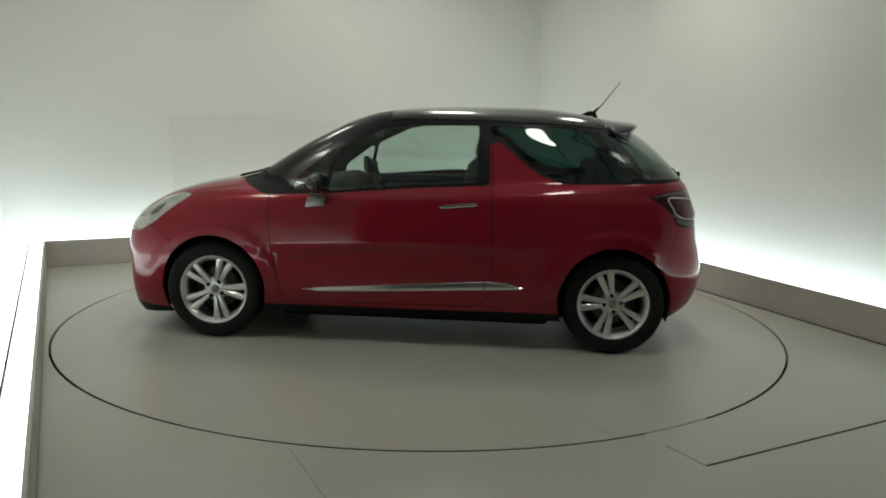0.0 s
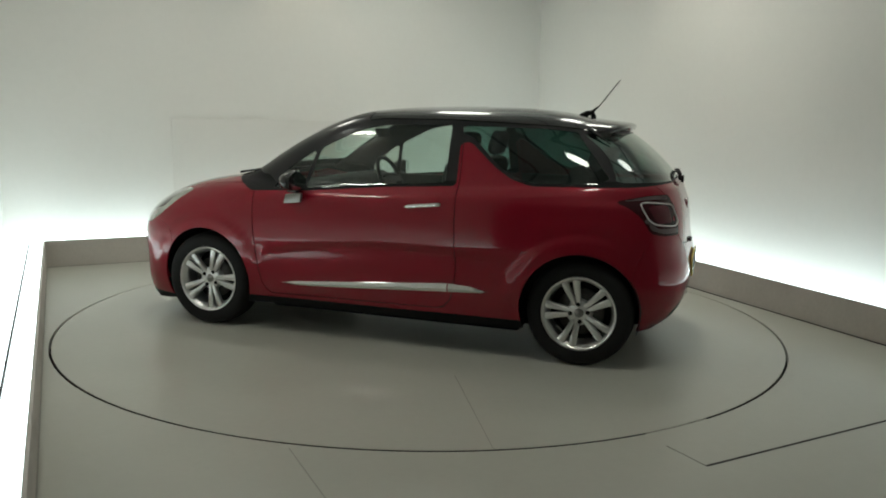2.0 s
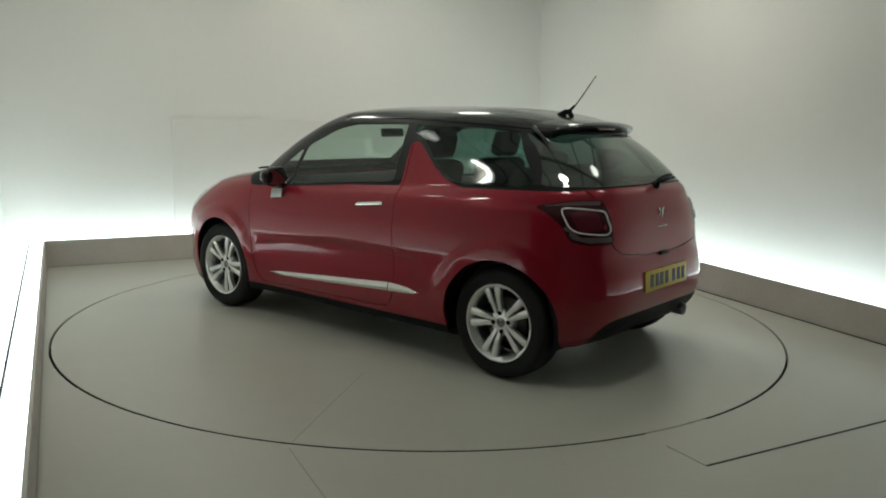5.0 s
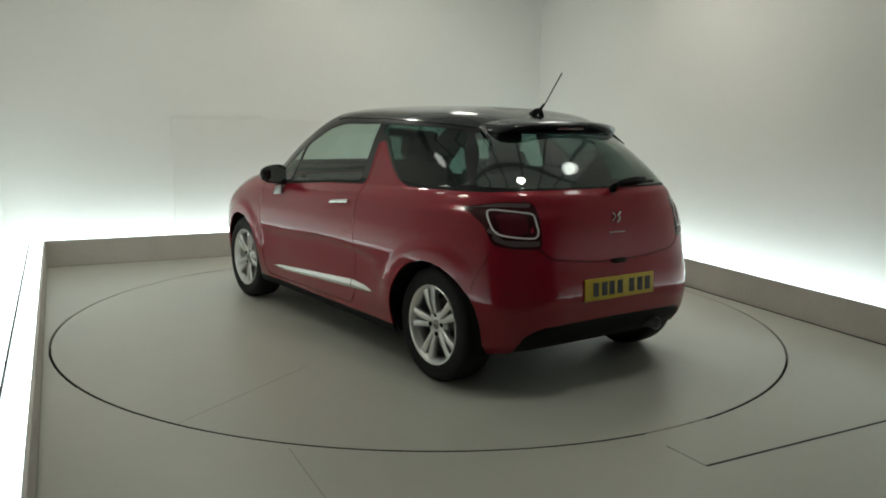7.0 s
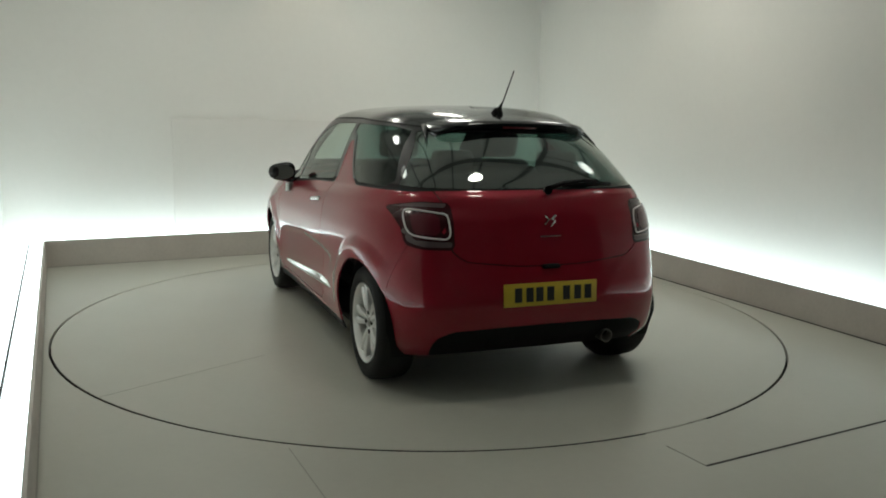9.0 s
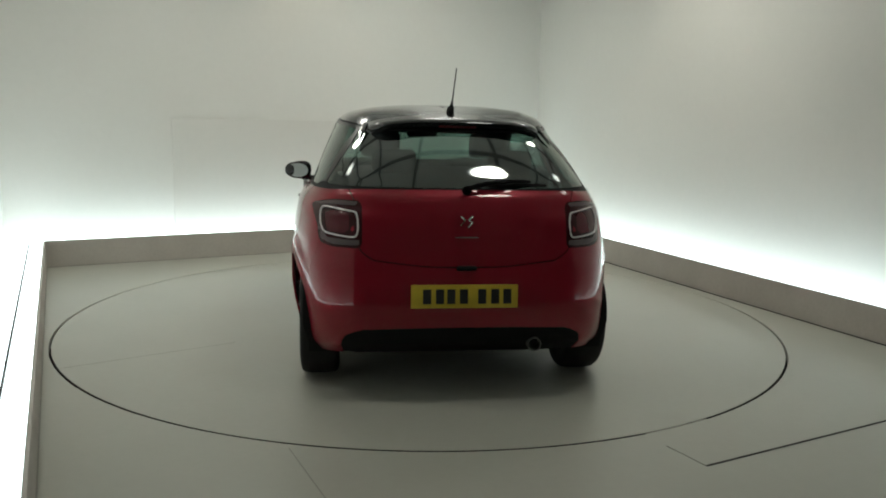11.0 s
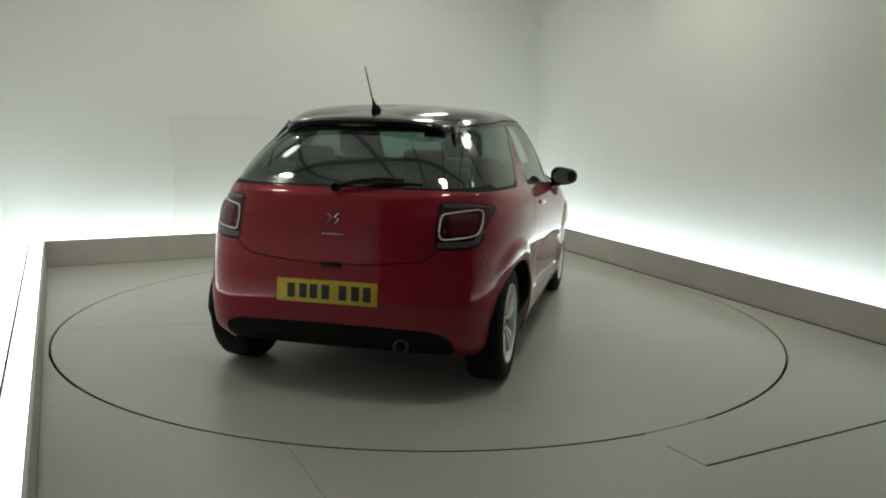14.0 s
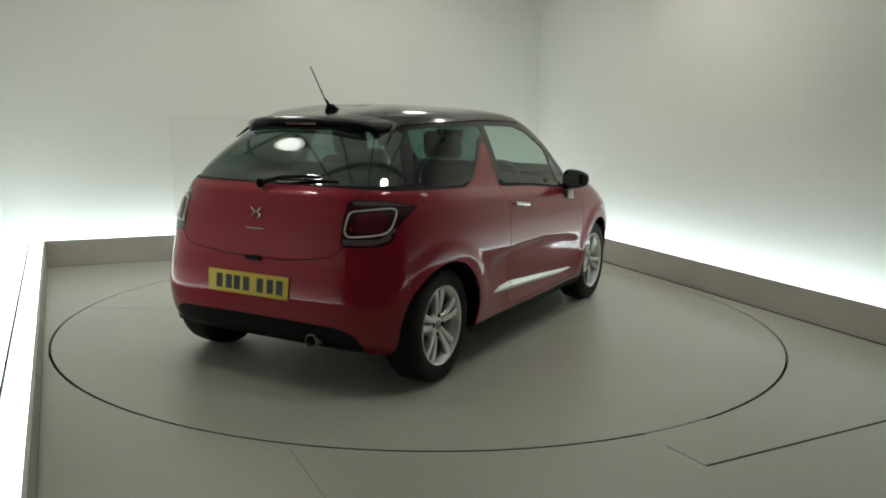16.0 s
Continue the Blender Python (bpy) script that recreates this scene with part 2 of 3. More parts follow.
# hall round the studio
for nm, size, at in (("wall_hall_front", (18.4, 0.2, 3.6), (0, -9.1, 1.8)), ("wall_hall_east", (0.2, 18, 3.6), (9.1, 0, 1.8)),
                     ("wall_hall_west", (0.2, 18, 3.6), (-9.1, 0, 1.8)), ("wall_hall_rear", (18.4, 0.2, 3.6), (0, 9.1, 1.8))):
    tagged(part(nm, box(size, Matrix.Translation(at)), M_HALL, None, smooth=False), "plain grey hall wall", "wall", kind="structure")
tagged(part("ceiling", box((18.4, 18.4, 0.2), Matrix.Translation((0, 0, 3.72))), M_CEIL, None, smooth=False), "plain pale grey hall ceiling", "ceiling", kind="structure")
for k in range(5):
    b = part("ceiling_beam", box((11.0, 0.15, 0.12), pose(0, -5.3 + 1.95 * k, 3.56, 0, 0, 6), 0.006), M_STEEL, None, smooth=False)
    tagged(b, "dark steel beam under the ceiling", "beam", group="ceiling beams", kind="structure")
for k in range(9):
    b = part("ceiling_rail", box((0.06, 9.0, 0.04), pose(-3.8 + 0.95 * k, -1.4, 3.60, 0, 0, 6), 0.004), M_STEEL, None, smooth=False)
    tagged(b, "thin dark rail under the ceiling", "rail", group="ceiling rails", kind="structure")


def ceiling_lamp(x, y, z=3.3, r=0.32):
    lamp = new("ceiling_lamp")
    lamp.matrix_basis = pose(x, y, z)
    part("shade", lathe([(0.03, 0.18), (0.08, 0.17), (r * 0.8, 0.08), (r, 0.0), (r - 0.01, 0.0), (r * 0.78, 0.07)], 40, "z"), M_STEEL, lamp, "dark metal shade")
    part("diffuser", lathe([(0.001, -0.03), (r * 0.5, -0.022), (r * 0.85, 0.0), (r - 0.012, 0.02)], 40, "z"), M_LAMP, lamp, "glowing round diffuser")
    part("rod", lathe([(0.012, 0.17), (0.012, 3.64 - z)], 12, "z"), M_STEEL, lamp)
    tagged(lamp, "round glowing ceiling lamp with a dark shade", "ceiling lamp", group="ceiling lamps")
    light = bpy.data.lights.new("lamp_light", "AREA")
    light.shape, light.size, light.energy, light.color = "DISK", r * 1.7, LAMP_W * (0.045 if z < 3 else 1.05 if y > 0 else 1.5 if x < 0 else 0.72), (1.0, 0.985, 0.88)
    ob = new("lamp_light", light)
    ob.matrix_basis = pose(x, y, z - 0.05)


# the three lamps with y above 0 are unseen, added as fill from behind
for x, y, z, r in ((-1.5, -0.75, 2.45, 0.165), (1.85, -0.95, 2.45, 0.165), (-1.8, 0.9, 3.3, 0.3), (0.2, 2.2, 3.3, 0.3), (1.6, 0.6, 3.3, 0.3), (-2.3, -1.7, 3.3, 0.32), (0.85, -1.95, 3.3, 0.24)):
    ceiling_lamp(x, y, z, r)



def wall_washer(foot, out):
    """A can light under the ceiling that throws a warm cone down one wall."""
    at = foot + out * (GAP - 0.45)
    can = new("wall_washer")
    can.matrix_basis = pose(at.x, at.y, 3.44)
    part("can", lathe([(0.001, 0.19), (0.075, 0.19), (0.08, 0.18), (0.08, 0.0), (0.074, 0.0), (0.07, 0.05), (0.001, 0.06)], 28, "z"), M_STEEL, can, "dark metal can")
    part("bulb", lathe([(0.001, 0.015), (0.03, 0.02), (0.05, 0.045)], 24, "z"), M_LAMP, can, "glowing bulb")
    tagged(can, "dark can light washing the studio wall", "ceiling lamp", group="wall washers")
    light = bpy.data.lights.new("washer_light", "SPOT")
    light.energy, light.color = WASH_W, (1.0, 0.93, 0.76)
    light.spot_size, light.spot_blend, light.shadow_soft_size = radians(82), 0.45, 0.05
    new("washer_light", light).matrix_basis = pose(at.x, at.y, 3.43)


wall_washer(CORNER_A + DIR_BACK * 2.52, OUT_BACK)
wall_washer(CORNER_B + DIR_RIGHT * 2.43, OUT_RIGHT)

# faint cover board on the back wall
m = Matrix.Translation(CORNER_A + OUT_BACK * (GAP - 0.002)) @ Matrix.Rotation(math.atan2(DIR_BACK.y, DIR_BACK.x), 4, "Z")
board = part("wall_board", box((1.75, 0.006, 1.16), m @ pose(2.06, 0, 0.76), 0.002), M_BOARD, None, smooth=False)
tagged(board, "pale flush cover board on the studio wall", "wall board", kind="structure")


# ---- the car ----
FORM = np.array([
    # xf, zf, xr, zr, half width, side z, front and rear squareness, side slope
    (1.855, 0.1, -1.66, 0.22, 0.833, 0.195, 5.6, 6.5, 0.00),
    (1.885, 0.16, -1.745, 0.29, 0.851, 0.245, 5.8, 6.0, 0.00),
    (1.905, 0.28, -1.795, 0.39, 0.868, 0.34, 6.0, 5.4, 0.00),
    (1.915, 0.43, -1.812, 0.49, 0.873, 0.46, 5.8, 5.2, 0.00),
    (1.918, 0.54, -1.806, 0.56, 0.873, 0.56, 6.0, 5.1, -0.01),
    (1.908, 0.61, -1.792, 0.62, 0.877, 0.64, 6.0, 5.0, -0.02),
    (1.885, 0.68, -1.776, 0.68, 0.876, 0.70, 6.0, 5.0, -0.03),
    (1.83, 0.755, -1.768, 0.75, 0.873, 0.76, 6.0, 4.9, -0.03),
    (1.735, 0.83, -1.76, 0.83, 0.863, 0.82, 5.8, 4.7, -0.035),
    (1.59, 0.90, -1.748, 0.90, 0.852, 0.872, 5.8, 4.5, -0.04),
    (1.40, 0.955, -1.73, 0.96, 0.836, 0.918, 5.8, 4.1, -0.04),
    (1.21, 0.988, -1.708, 1.01, 0.803, 0.955, 5.8, 4.2, -0.045),
    (1.09, 1.010, -1.674, 1.045, 0.777, 0.985, 5.8, 4.3, -0.04),
    (0.985, 1.07, -1.642, 1.09, 0.750, 1.045, 6.2, 4.2, -0.03),
    (0.815, 1.175, -1.577, 1.165, 0.717, 1.135, 6.8, 3.8, -0.02),
    (0.63, 1.278, -1.487, 1.25, 0.680, 1.228, 7.2, 3.3, -0.01),
    (0.455, 1.362, -1.396, 1.32, 0.643, 1.312, 7.2, 2.8, 0.0),
    (0.285, 1.42, -1.322, 1.365, 0.594, 1.386, 6.8, 2.6, 0.0),
    (0.11, 1.45, -1.23, 1.398, 0.522, 1.426, 5.2, 2.6, 0.0),
    (-0.08, 1.467, -1.09, 1.425, 0.395, 1.452, 3.6, 2.6, 0.0),
    (-0.25, 1.474, -0.93, 1.446, 0.23, 1.467, 2.8, 2.6, 0.0),
    (-0.40, 1.477, -0.75, 1.458, 0.002, 1.473, 2.2, 2.2, 0.0)])


def smooth_keys(table, per):
    """A monotone cubic through the rows of a table, per steps between rows."""
    d = np.diff(table, axis=0)
    m = np.zeros_like(table)
    m[0], m[-1] = d[0], d[-1]
    same = d[:-1] * d[1:] > 0
    s = np.where(same, d[:-1] + d[1:], 1)
    m[1:-1] = np.where(same, 2 * d[:-1] * d[1:] / s, 0)
    out = []
    for i in range(len(d)):
        for k in range(per):
            u = k / per
            out.append(table[i] * (1 + 2 * u) * (1 - u) ** 2 + m[i] * u * (1 - u) ** 2 + table[i + 1] * u * u * (3 - 2 * u) + m[i + 1] * u * u * (u - 1))
    out.append(table[-1])
    return np.array(out)


def step(x, a, b):
    u = np.clip((x - a) / (b - a), 0, 1)
    return u * u * (3 - 2 * u)


COLS = 220


def shell():
    rows = smooth_keys(FORM, 5)
    grid = []
    for xf, zf, xr, zr, w, zs, nf, nr, sl in rows:
        xc, a = (xf + xr) / 2, (xf - xr) / 2
        q = np.linspace(0, np.pi / 2, 400)
        def quarter(n):
            return np.cos(q) ** (2 / n), np.sin(q) ** (2 / n)
        fx, fy = quarter(nf)
        rx, ry = quarter(nr)
        hx = np.concatenate([xc + a * fx, (xc - a * rx)[::-1][1:]])
        hy = np.concatenate([w * fy, (w * ry)[::-1][1:]])
        wz = np.concatenate([fx ** 3.0, (rx ** 4.0)[::-1][1:]])
        front = np.concatenate([np.ones(400, bool), np.zeros(399, bool)])
        zside = zs + sl * (hx - 0.0)
        hz = np.where(front, zf * wz + zside * (1 - wz), zr * wz + zside * (1 - wz))
        s = np.concatenate([[0], np.cumsum(np.hypot(np.diff(hx), np.diff(hy)))])
        t = np.linspace(0, s[-1], COLS // 2 + 1)
        px, py, pz = np.interp(t, s, hx), np.interp(t, s, hy), np.interp(t, s, hz)
        left = np.stack([px, py, pz], 1)
        right = left[1:-1][::-1] * (1, -1, 1)
        grid.append(np.concatenate([left, right]))
    g = np.array(grid)
    x, y, z = g[..., 0], g[..., 1], g[..., 2]
    sgn = np.sign(y) * step(np.abs(y), 0.5, 0.7)
    # flared wheel arches
    for hx in (1.232, -1.232):
        d = np.hypot(x - hx, z - 0.32)
        y = y + sgn * 0.016 * (1 - step(d, 0.395, 0.455)) * step(z, 0.25, 0.5) * step(x, -1.58, -1.36)
    # hollow lower flank below a crease that falls towards the front
    crease = np.interp(x, [-0.86, -0.74, -0.70, -0.45, 0.0, 0.5, 0.78, 0.86], [0.46, 0.53, 0.60, 0.625, 0.635, 0.59, 0.545, 0.46])
    inside = step(x, -0.88, -0.54) * (1 - step(x, 0.56, 0.86))
    depth = 0.014 * step(crease - z, -0.012, 0.022) * (1 - step(crease - z, 0.30, 0.48))
    y = y - sgn * depth * inside
    g = np.stack([x, y, z], -1)
    du = np.roll(g, -1, 1) - np.roll(g, 1, 1)
    dv = np.gradient(g, axis=0)
    nrm = np.cross(du, dv)
    nrm /= np.linalg.norm(nrm, axis=-1, keepdims=True) + 1e-12
    if nrm[30, COLS // 4, 1] < 0:
        nrm = -nrm
    nrm[-1] = (0, 0, 1)
    n = g.shape[1]
    faces = [(i * n + j, i * n + (j + 1) % n, (i + 1) * n + (j + 1) % n, (i + 1) * n + j) for i in range(g.shape[0] - 1) for j in range(n)]
    return g.reshape(-1, 3), nrm.reshape(-1, 3), faces


SV, SN, SHELL = shell()
SV, SN = [tuple(v) for v in SV], [tuple(v) for v in SN]


def cut(faces, field):
    """Splits faces along field = 0 into those below and those above it."""
    ids = sorted({i for f in faces for i in f})
    if not ids:
        return [], []
    val = dict(zip(ids, field(np.array([SV[i] for i in ids]))))
    made = {}

    def cross(a, b):
        key = (a, b) if a < b else (b, a)
        if key not in made:
            p, q = key
            k = val[p] / (val[p] - val[q])
            made[key] = len(SV)
            SV.append(tuple(SV[p][c] + k * (SV[q][c] - SV[p][c]) for c in range(3)))
            SN.append(tuple(SN[p][c] + k * (SN[q][c] - SN[p][c]) for c in range(3)))
        return made[key]

    low, high = [], []
    for f in faces:
        neg = [val[i] < 0 for i in f]
        if all(neg):
            low.append(f)
        elif not any(neg):
            high.append(f)
        else:
            a, b = [], []
            for k in range(len(f)):
                i, j = f[k], f[(k + 1) % len(f)]
                (a if val[i] < 0 else b).append(i)
                if (val[i] < 0) != (val[j] < 0):
                    c = cross(i, j)
                    a.append(c)
                    b.append(c)
            if len(a) > 2:
                low.append(tuple(a))
            if len(b) > 2:
                high.append(tuple(b))
    return low, high


def polygon(points, u, v, r=0.0):
    """A signed distance from a closed outline, negative inside, corners rounded by r."""
    pts = np.array(points, float)
    d = np.full(u.shape, 1e9)
    inside = np.zeros(u.shape, bool)
    for (ax, ay), (bx, by) in zip(pts, np.roll(pts, -1, 0)):
        ex, ey = bx - ax, by - ay
        k = np.clip(((u - ax) * ex + (v - ay) * ey) / (ex * ex + ey * ey), 0, 1)
        d = np.minimum(d, np.hypot(u - ax - k * ex, v - ay - k * ey))
        inside ^= ((ay > v) != (by > v)) & (u < (bx - ax) * (v - ay) / (by - ay + 1e-12) + ax)
    return np.where(inside, -d, d) - r


def side(points, r=0.0, beyond=-1.0):
    return lambda p: np.maximum(polygon(points, p[:, 0], p[:, 2], r), beyond - np.abs(p[:, 1]))


def behind(points, x, r=0.0):
    return lambda p: np.maximum(polygon(points, p[:, 1], p[:, 2], r), p[:, 0] - x)


def panel(name, faces, mat, parent, label="", rim=0.010, lift=0.0, own_normals=True):
    """A piece of the shell as a part, with its edge folded inwards."""
    ids = sorted({i for f in faces for i in f})
    at = {i: k for k, i in enumerate(ids)}
    nn = np.array([SN[i] for i in ids])
    nn /= np.linalg.norm(nn, axis=1, keepdims=True) + 1e-12
    vv = np.array([SV[i] for i in ids]) + nn * lift
    verts, norms = [tuple(v) for v in vv], [tuple(v) for v in nn]
    out = [tuple(at[i] for i in f) for f in faces]
    if rim:
        count = {}
        for f in out:
            for k in range(len(f)):
                a, b = f[k], f[(k + 1) % len(f)]
                count[(a, b)] = count.get((a, b), 0) + 1
        border = [e for e in count if (e[1], e[0]) not in count]
        sums = {}
        for a, b in border:
            t = np.cross(vv[b] - vv[a], (nn[a] + nn[b]) / 2)
            t /= np.linalg.norm(t) + 1e-12
            for i in (a, b):
                sums[i] = sums.get(i, 0) + t
        ring = {}
        for i, t in sums.items():
            t = t / (np.linalg.norm(t) + 1e-12)
            ring[i] = len(verts)
            verts += [tuple(vv[i]), tuple(vv[i] - nn[i] * rim)]
            norms += [tuple(t), tuple(t)]
        for a, b in border:
            out.append((ring[b], ring[a], ring[a] + 1, ring[b] + 1))
    me = mesh_of(name, verts, out, mat, True)
    if own_normals:
        me.normals_split_custom_set_from_vertices(norms)
    ob = new(name, me)
    ob.parent = parent
    if label:
        ob["label"] = label
    return ob


def halves(faces):
    return cut(faces, lambda p: -p[:, 1])


def pieces(faces):
    """Faces grouped into connected pieces, the largest first."""
    home = {}

    def find(i):
        while home.setdefault(i, i) != i:
            home[i] = home[home[i]]
            i = home[i]
        return i

    for f in faces:
        for i in f[1:]:
            home[find(i)] = find(f[0])
    groups = {}
    for f in faces:
        groups.setdefault(find(f[0]), []).append(f)
    return sorted(groups.values(), key=len, reverse=True)


SEAMS = []


def seamed(faces, field, half=0.003):
    """Cuts along field with a narrow seam between the two sides."""
    low, rest = cut(faces, lambda p: field(p) + half)
    seam, high = cut(rest, lambda p: field(p) - half)
    SEAMS.extend(seam)
    return low, high


car = new("car")
tagged(car, "glossy red three-door hatchback with a black roof on a turntable", "car")

# wheel openings
body = SHELL
for hx in (1.232, -1.232):
    _, body = cut(body, lambda p, hx=hx: np.maximum(np.hypot(p[:, 0] - hx, (p[:, 2] - 0.320)) - 0.337, 0.55 - np.abs(p[:, 1])))

UPPER = [(1.13, 1.0), (0.90, 0.912), (0.49, 0.930), (-0.03, 0.975), (-0.49, 1.0), (-0.92, 1.018), (-1.5, 1.03), (-1.66, 1.045), (-2.2, 1.045), (-2.2, 2), (1.6, 2)]
FIN = [(-0.475, 0.90), (-0.462, 1.246), (-0.525, 1.258), (-0.70, 1.112), (-0.80, 1.052), (-0.92, 1.018), (-1.0, 0.90)]
upper, lower = cut(body, lambda p: np.maximum(polygon(UPPER, p[:, 0], p[:, 2]), -polygon(FIN, p[:, 0], p[:, 2])))

# lower body
LAMP = [(-1.405, 0.952), (-1.575, 0.985), (-1.73, 0.985), (-2.0, 0.985), (-2.0, 0.768), (-1.665, 0.768), (-1.60, 0.785), (-1.55, 0.868), (-1.475, 0.925)]
tail, lower = cut(lower, side(LAMP, 0.004, 0.508))
GATE = [(-0.64, 1.20), (0.64, 1.20), (0.535, 0.98), (0.515, 0.76), (0.46, 0.715), (0.2, 0.685), (0.0, 0.68), (-0.2, 0.685), (-0.46, 0.715), (-0.515, 0.76), (-0.535, 0.98)]
gate, lower = seamed(lower, behind(GATE, -1.3, 0.006), 0.0025)
DIFF = [(-0.52, 0.368), (-0.3, 0.376), (0.0, 0.378), (0.3, 0.376), (0.52, 0.368), (0.60, 0.325), (0.61, 0.27), (0.56, 0.1), (-0.56, 0.1), (-0.61, 0.27), (-0.60, 0.325)]
diffuser, lower = cut(lower, behind(DIFF, -1.45))
rear_bumper, lower = seamed(lower, side([(-1.62, 0.80), (-1.53, 0.58), (-1.45, 0.1), (-2.2, 0.1), (-2.2, 0.80)]), 0.0007)
HEAD = [(1.40, 0.892), (1.48, 0.895), (1.60, 0.86), (1.74, 0.775), (1.89, 0.675), (1.85, 0.650), (1.73, 0.662), (1.62, 0.725), (1.51, 0.815)]
heads, lower = cut(lower, side(HEAD, 0.004, 0.42))
grille, lower = cut(lower, lambda p: np.maximum(polygon([(-0.45, 0.25), (0.45, 0.25), (0.5, 0.42), (0.36, 0.56), (-0.36, 0.56), (-0.5, 0.42)], p[:, 1], p[:, 2]), 1.5 - p[:, 0]))
front_bumper, lower = seamed(lower, side([(1.47, 0.05), (1.50, 0.62), (1.66, 0.70), (2.3, 0.77), (2.3, 0.05)]), 0.0014)
lip, front_bumper = cut(front_bumper, lambda p: p[:, 2] - 0.185 + 0.03 * (1.9 - p[:, 0]))
bonnet, lower = seamed(lower, lambda p: np.maximum(np.maximum(np.abs(p[:, 1]) - (0.74 - 0.1 * (p[:, 0] - 1)), 0.90 - p[:, 0]), 0.70 - p[:, 2]), 0.002)
DOOR = [(0.875, 1.05), (0.875, 0.85), (0.85, 0.58), (0.80, 0.32), (0.74, 0.262), (-0.42, 0.272), (-0.475, 0.33), (-0.505, 0.5), (-0.49, 0.90), (-0.478, 1.3)]
doors, lower = seamed(lower, side(DOOR, 0.0, 0.4), 0.0026)
fenders, lower = cut(lower, lambda p: 0.3 - p[:, 0])
sills, lower = cut(lower, side([(0.95, 0.10), (0.95, 0.235), (-0.95, 0.245), (-0.95, 0.10)], 0, 0.3))
sill_front, fenders = cut(fenders, side([(1.4, 0.10), (1.4, 0.235), (-0.95, 0.245), (-0.95, 0.10)], 0, 0.3))
sills = sills + sill_front

panel("bonnet", bonnet, M_RED, car, "glossy red bonnet")
front = panel("front_bumper", front_bumper, M_RED, car)
panel("lip", lip, M_PLASTIC, front, "black chin lip")
panel("grille", grille, M_PLASTIC, front, "black grille")
rear = panel("rear_bumper", rear_bumper, M_RED, car)
panel("diffuser", diffuser, M_PLASTIC, rear, "matt black lower bumper", lift=-0.004)
for fs, nm, label, mat in ((fenders, "front_wing", "", M_RED), (lower, "rear_quarter", "red quarter panel with a pointed fin", M_RED), (sills, "sill", "black sill", M_PLASTIC)):
    for h in halves(fs):
        if h:
            panel(nm, h, mat, car, label)

for h in halves(heads):
    lamp = panel("headlamp", h, M_HEAD, car, "clear headlamp")
    bezel = cut(h, side([(1.56, 0.83), (1.62, 0.81), (1.67, 0.76), (1.62, 0.765)], 0.004))[0]
    if bezel:
        panel("bezel", bezel, M_HEADDARK, lamp, "dark inner bezel", rim=0, lift=0.001)
    unit = cut(h, side([(1.68, 0.725), (1.76, 0.725), (1.80, 0.685), (1.72, 0.675)], 0.012))[0]
    if unit:
        panel("reflector_bowl", unit, M_CHROME, lamp, "bright reflector bowl", rim=0, lift=0.0015)

# tail lamps: smoked lens, light guide ring, red core
for h, s in zip(halves(tail), (1, -1)):
    lens = panel("tail_lamp", h, M_TAILDARK, car, "smoked red tail lamp with a pale ring")
    def on_rear(y, z):
        pts = np.array([SV[i] for f in h for i in f])
        d = np.hypot((pts[:, 1] - y), (pts[:, 2] - z)) + 3.0 * np.maximum(pts[:, 0] + 1.3, 0)
        k = np.argsort(d)[:6]
        w = 1 / (d[k] + 1e-3)
        return float((pts[k, 0] * w).sum() / w.sum())
    outline = [(0.531, 0.912), (0.541, 0.934), (0.575, 0.939), (0.64, 0.947), (0.688, 0.949), (0.706, 0.932), (0.710, 0.89), (0.704, 0.855), (0.688, 0.832), (0.64, 0.822), (0.57, 0.816), (0.541, 0.820), (0.530, 0.842), (0.528, 0.875)]
    smooth_out = []
    m = len(outline)
    for k in range(m):
        p0, p1, p2, p3 = (np.array(outline[(k + q) % m]) for q in (-1, 0, 1, 2))
        for u in (0, 0.25, 0.5, 0.75):
            smooth_out.append(0.5 * (2 * p1 + (p2 - p0) * u + (2 * p0 - 5 * p1 + 4 * p2 - p3) * u * u + (3 * p1 - p0 - 3 * p2 + p3) * u ** 3))
    xs = np.array([on_rear(s * y, z) for y, z in smooth_out])
    xs = (np.roll(xs, 1) + np.roll(xs, -1) + 2 * xs) / 4
    for _ in range(6):
        xs = (np.roll(xs, 1) + np.roll(xs, -1) + 2 * xs) / 4
    part("light_guide", tube([(x - 0.004, s * y, z) for x, (y, z) in zip(xs, smooth_out)], 0.0047, 8, True), M_RING, lens, "pale light guide ring")
    core = cut(h, behind([(s * 0.575, 0.84), (s * 0.675, 0.84), (s * 0.68, 0.925), (s * 0.575, 0.93)], -1.4, 0.006))[0]
    if core:
        panel("core", core, M_TAILRED, lens, "red lamp core", rim=0, lift=0.002)
    # inner strip in brighter red, a painted stand-in for the lens glint
    bright = cut(h, behind([(s * 0.546, 0.842), (s * 0.572, 0.838), (s * 0.572, 0.922), (s * 0.548, 0.920)], -1.6, 0.0))[0]
    if bright:
        panel("reflector", pieces(bright)[0], M_TAILBRIGHT, lens, "red reflector with its prism glint put into the colour", rim=0, lift=0.002)
    brow = cut(h, side([(-1.42, 0.954), (-1.575, 0.984), (-2.0, 0.984), (-2.0, 0.966), (-1.595, 0.964)], 0, 0.53))[0]
    if brow:
        panel("brow", brow, M_TAILTOP, lens, "pale upper edge", rim=0, lift=0.0015)
    wing = cut(h, side([(-2.0, 0.776), (-1.67, 0.776), (-1.61, 0.794), (-1.55, 0.858), (-1.575, 0.862), (-1.635, 0.806), (-2.0, 0.796)], 0, 0.52))[0]
    if wing:
        panel("wing", wing, M_TAILTOP, lens, "pale lower edge", rim=0, lift=0.0015)

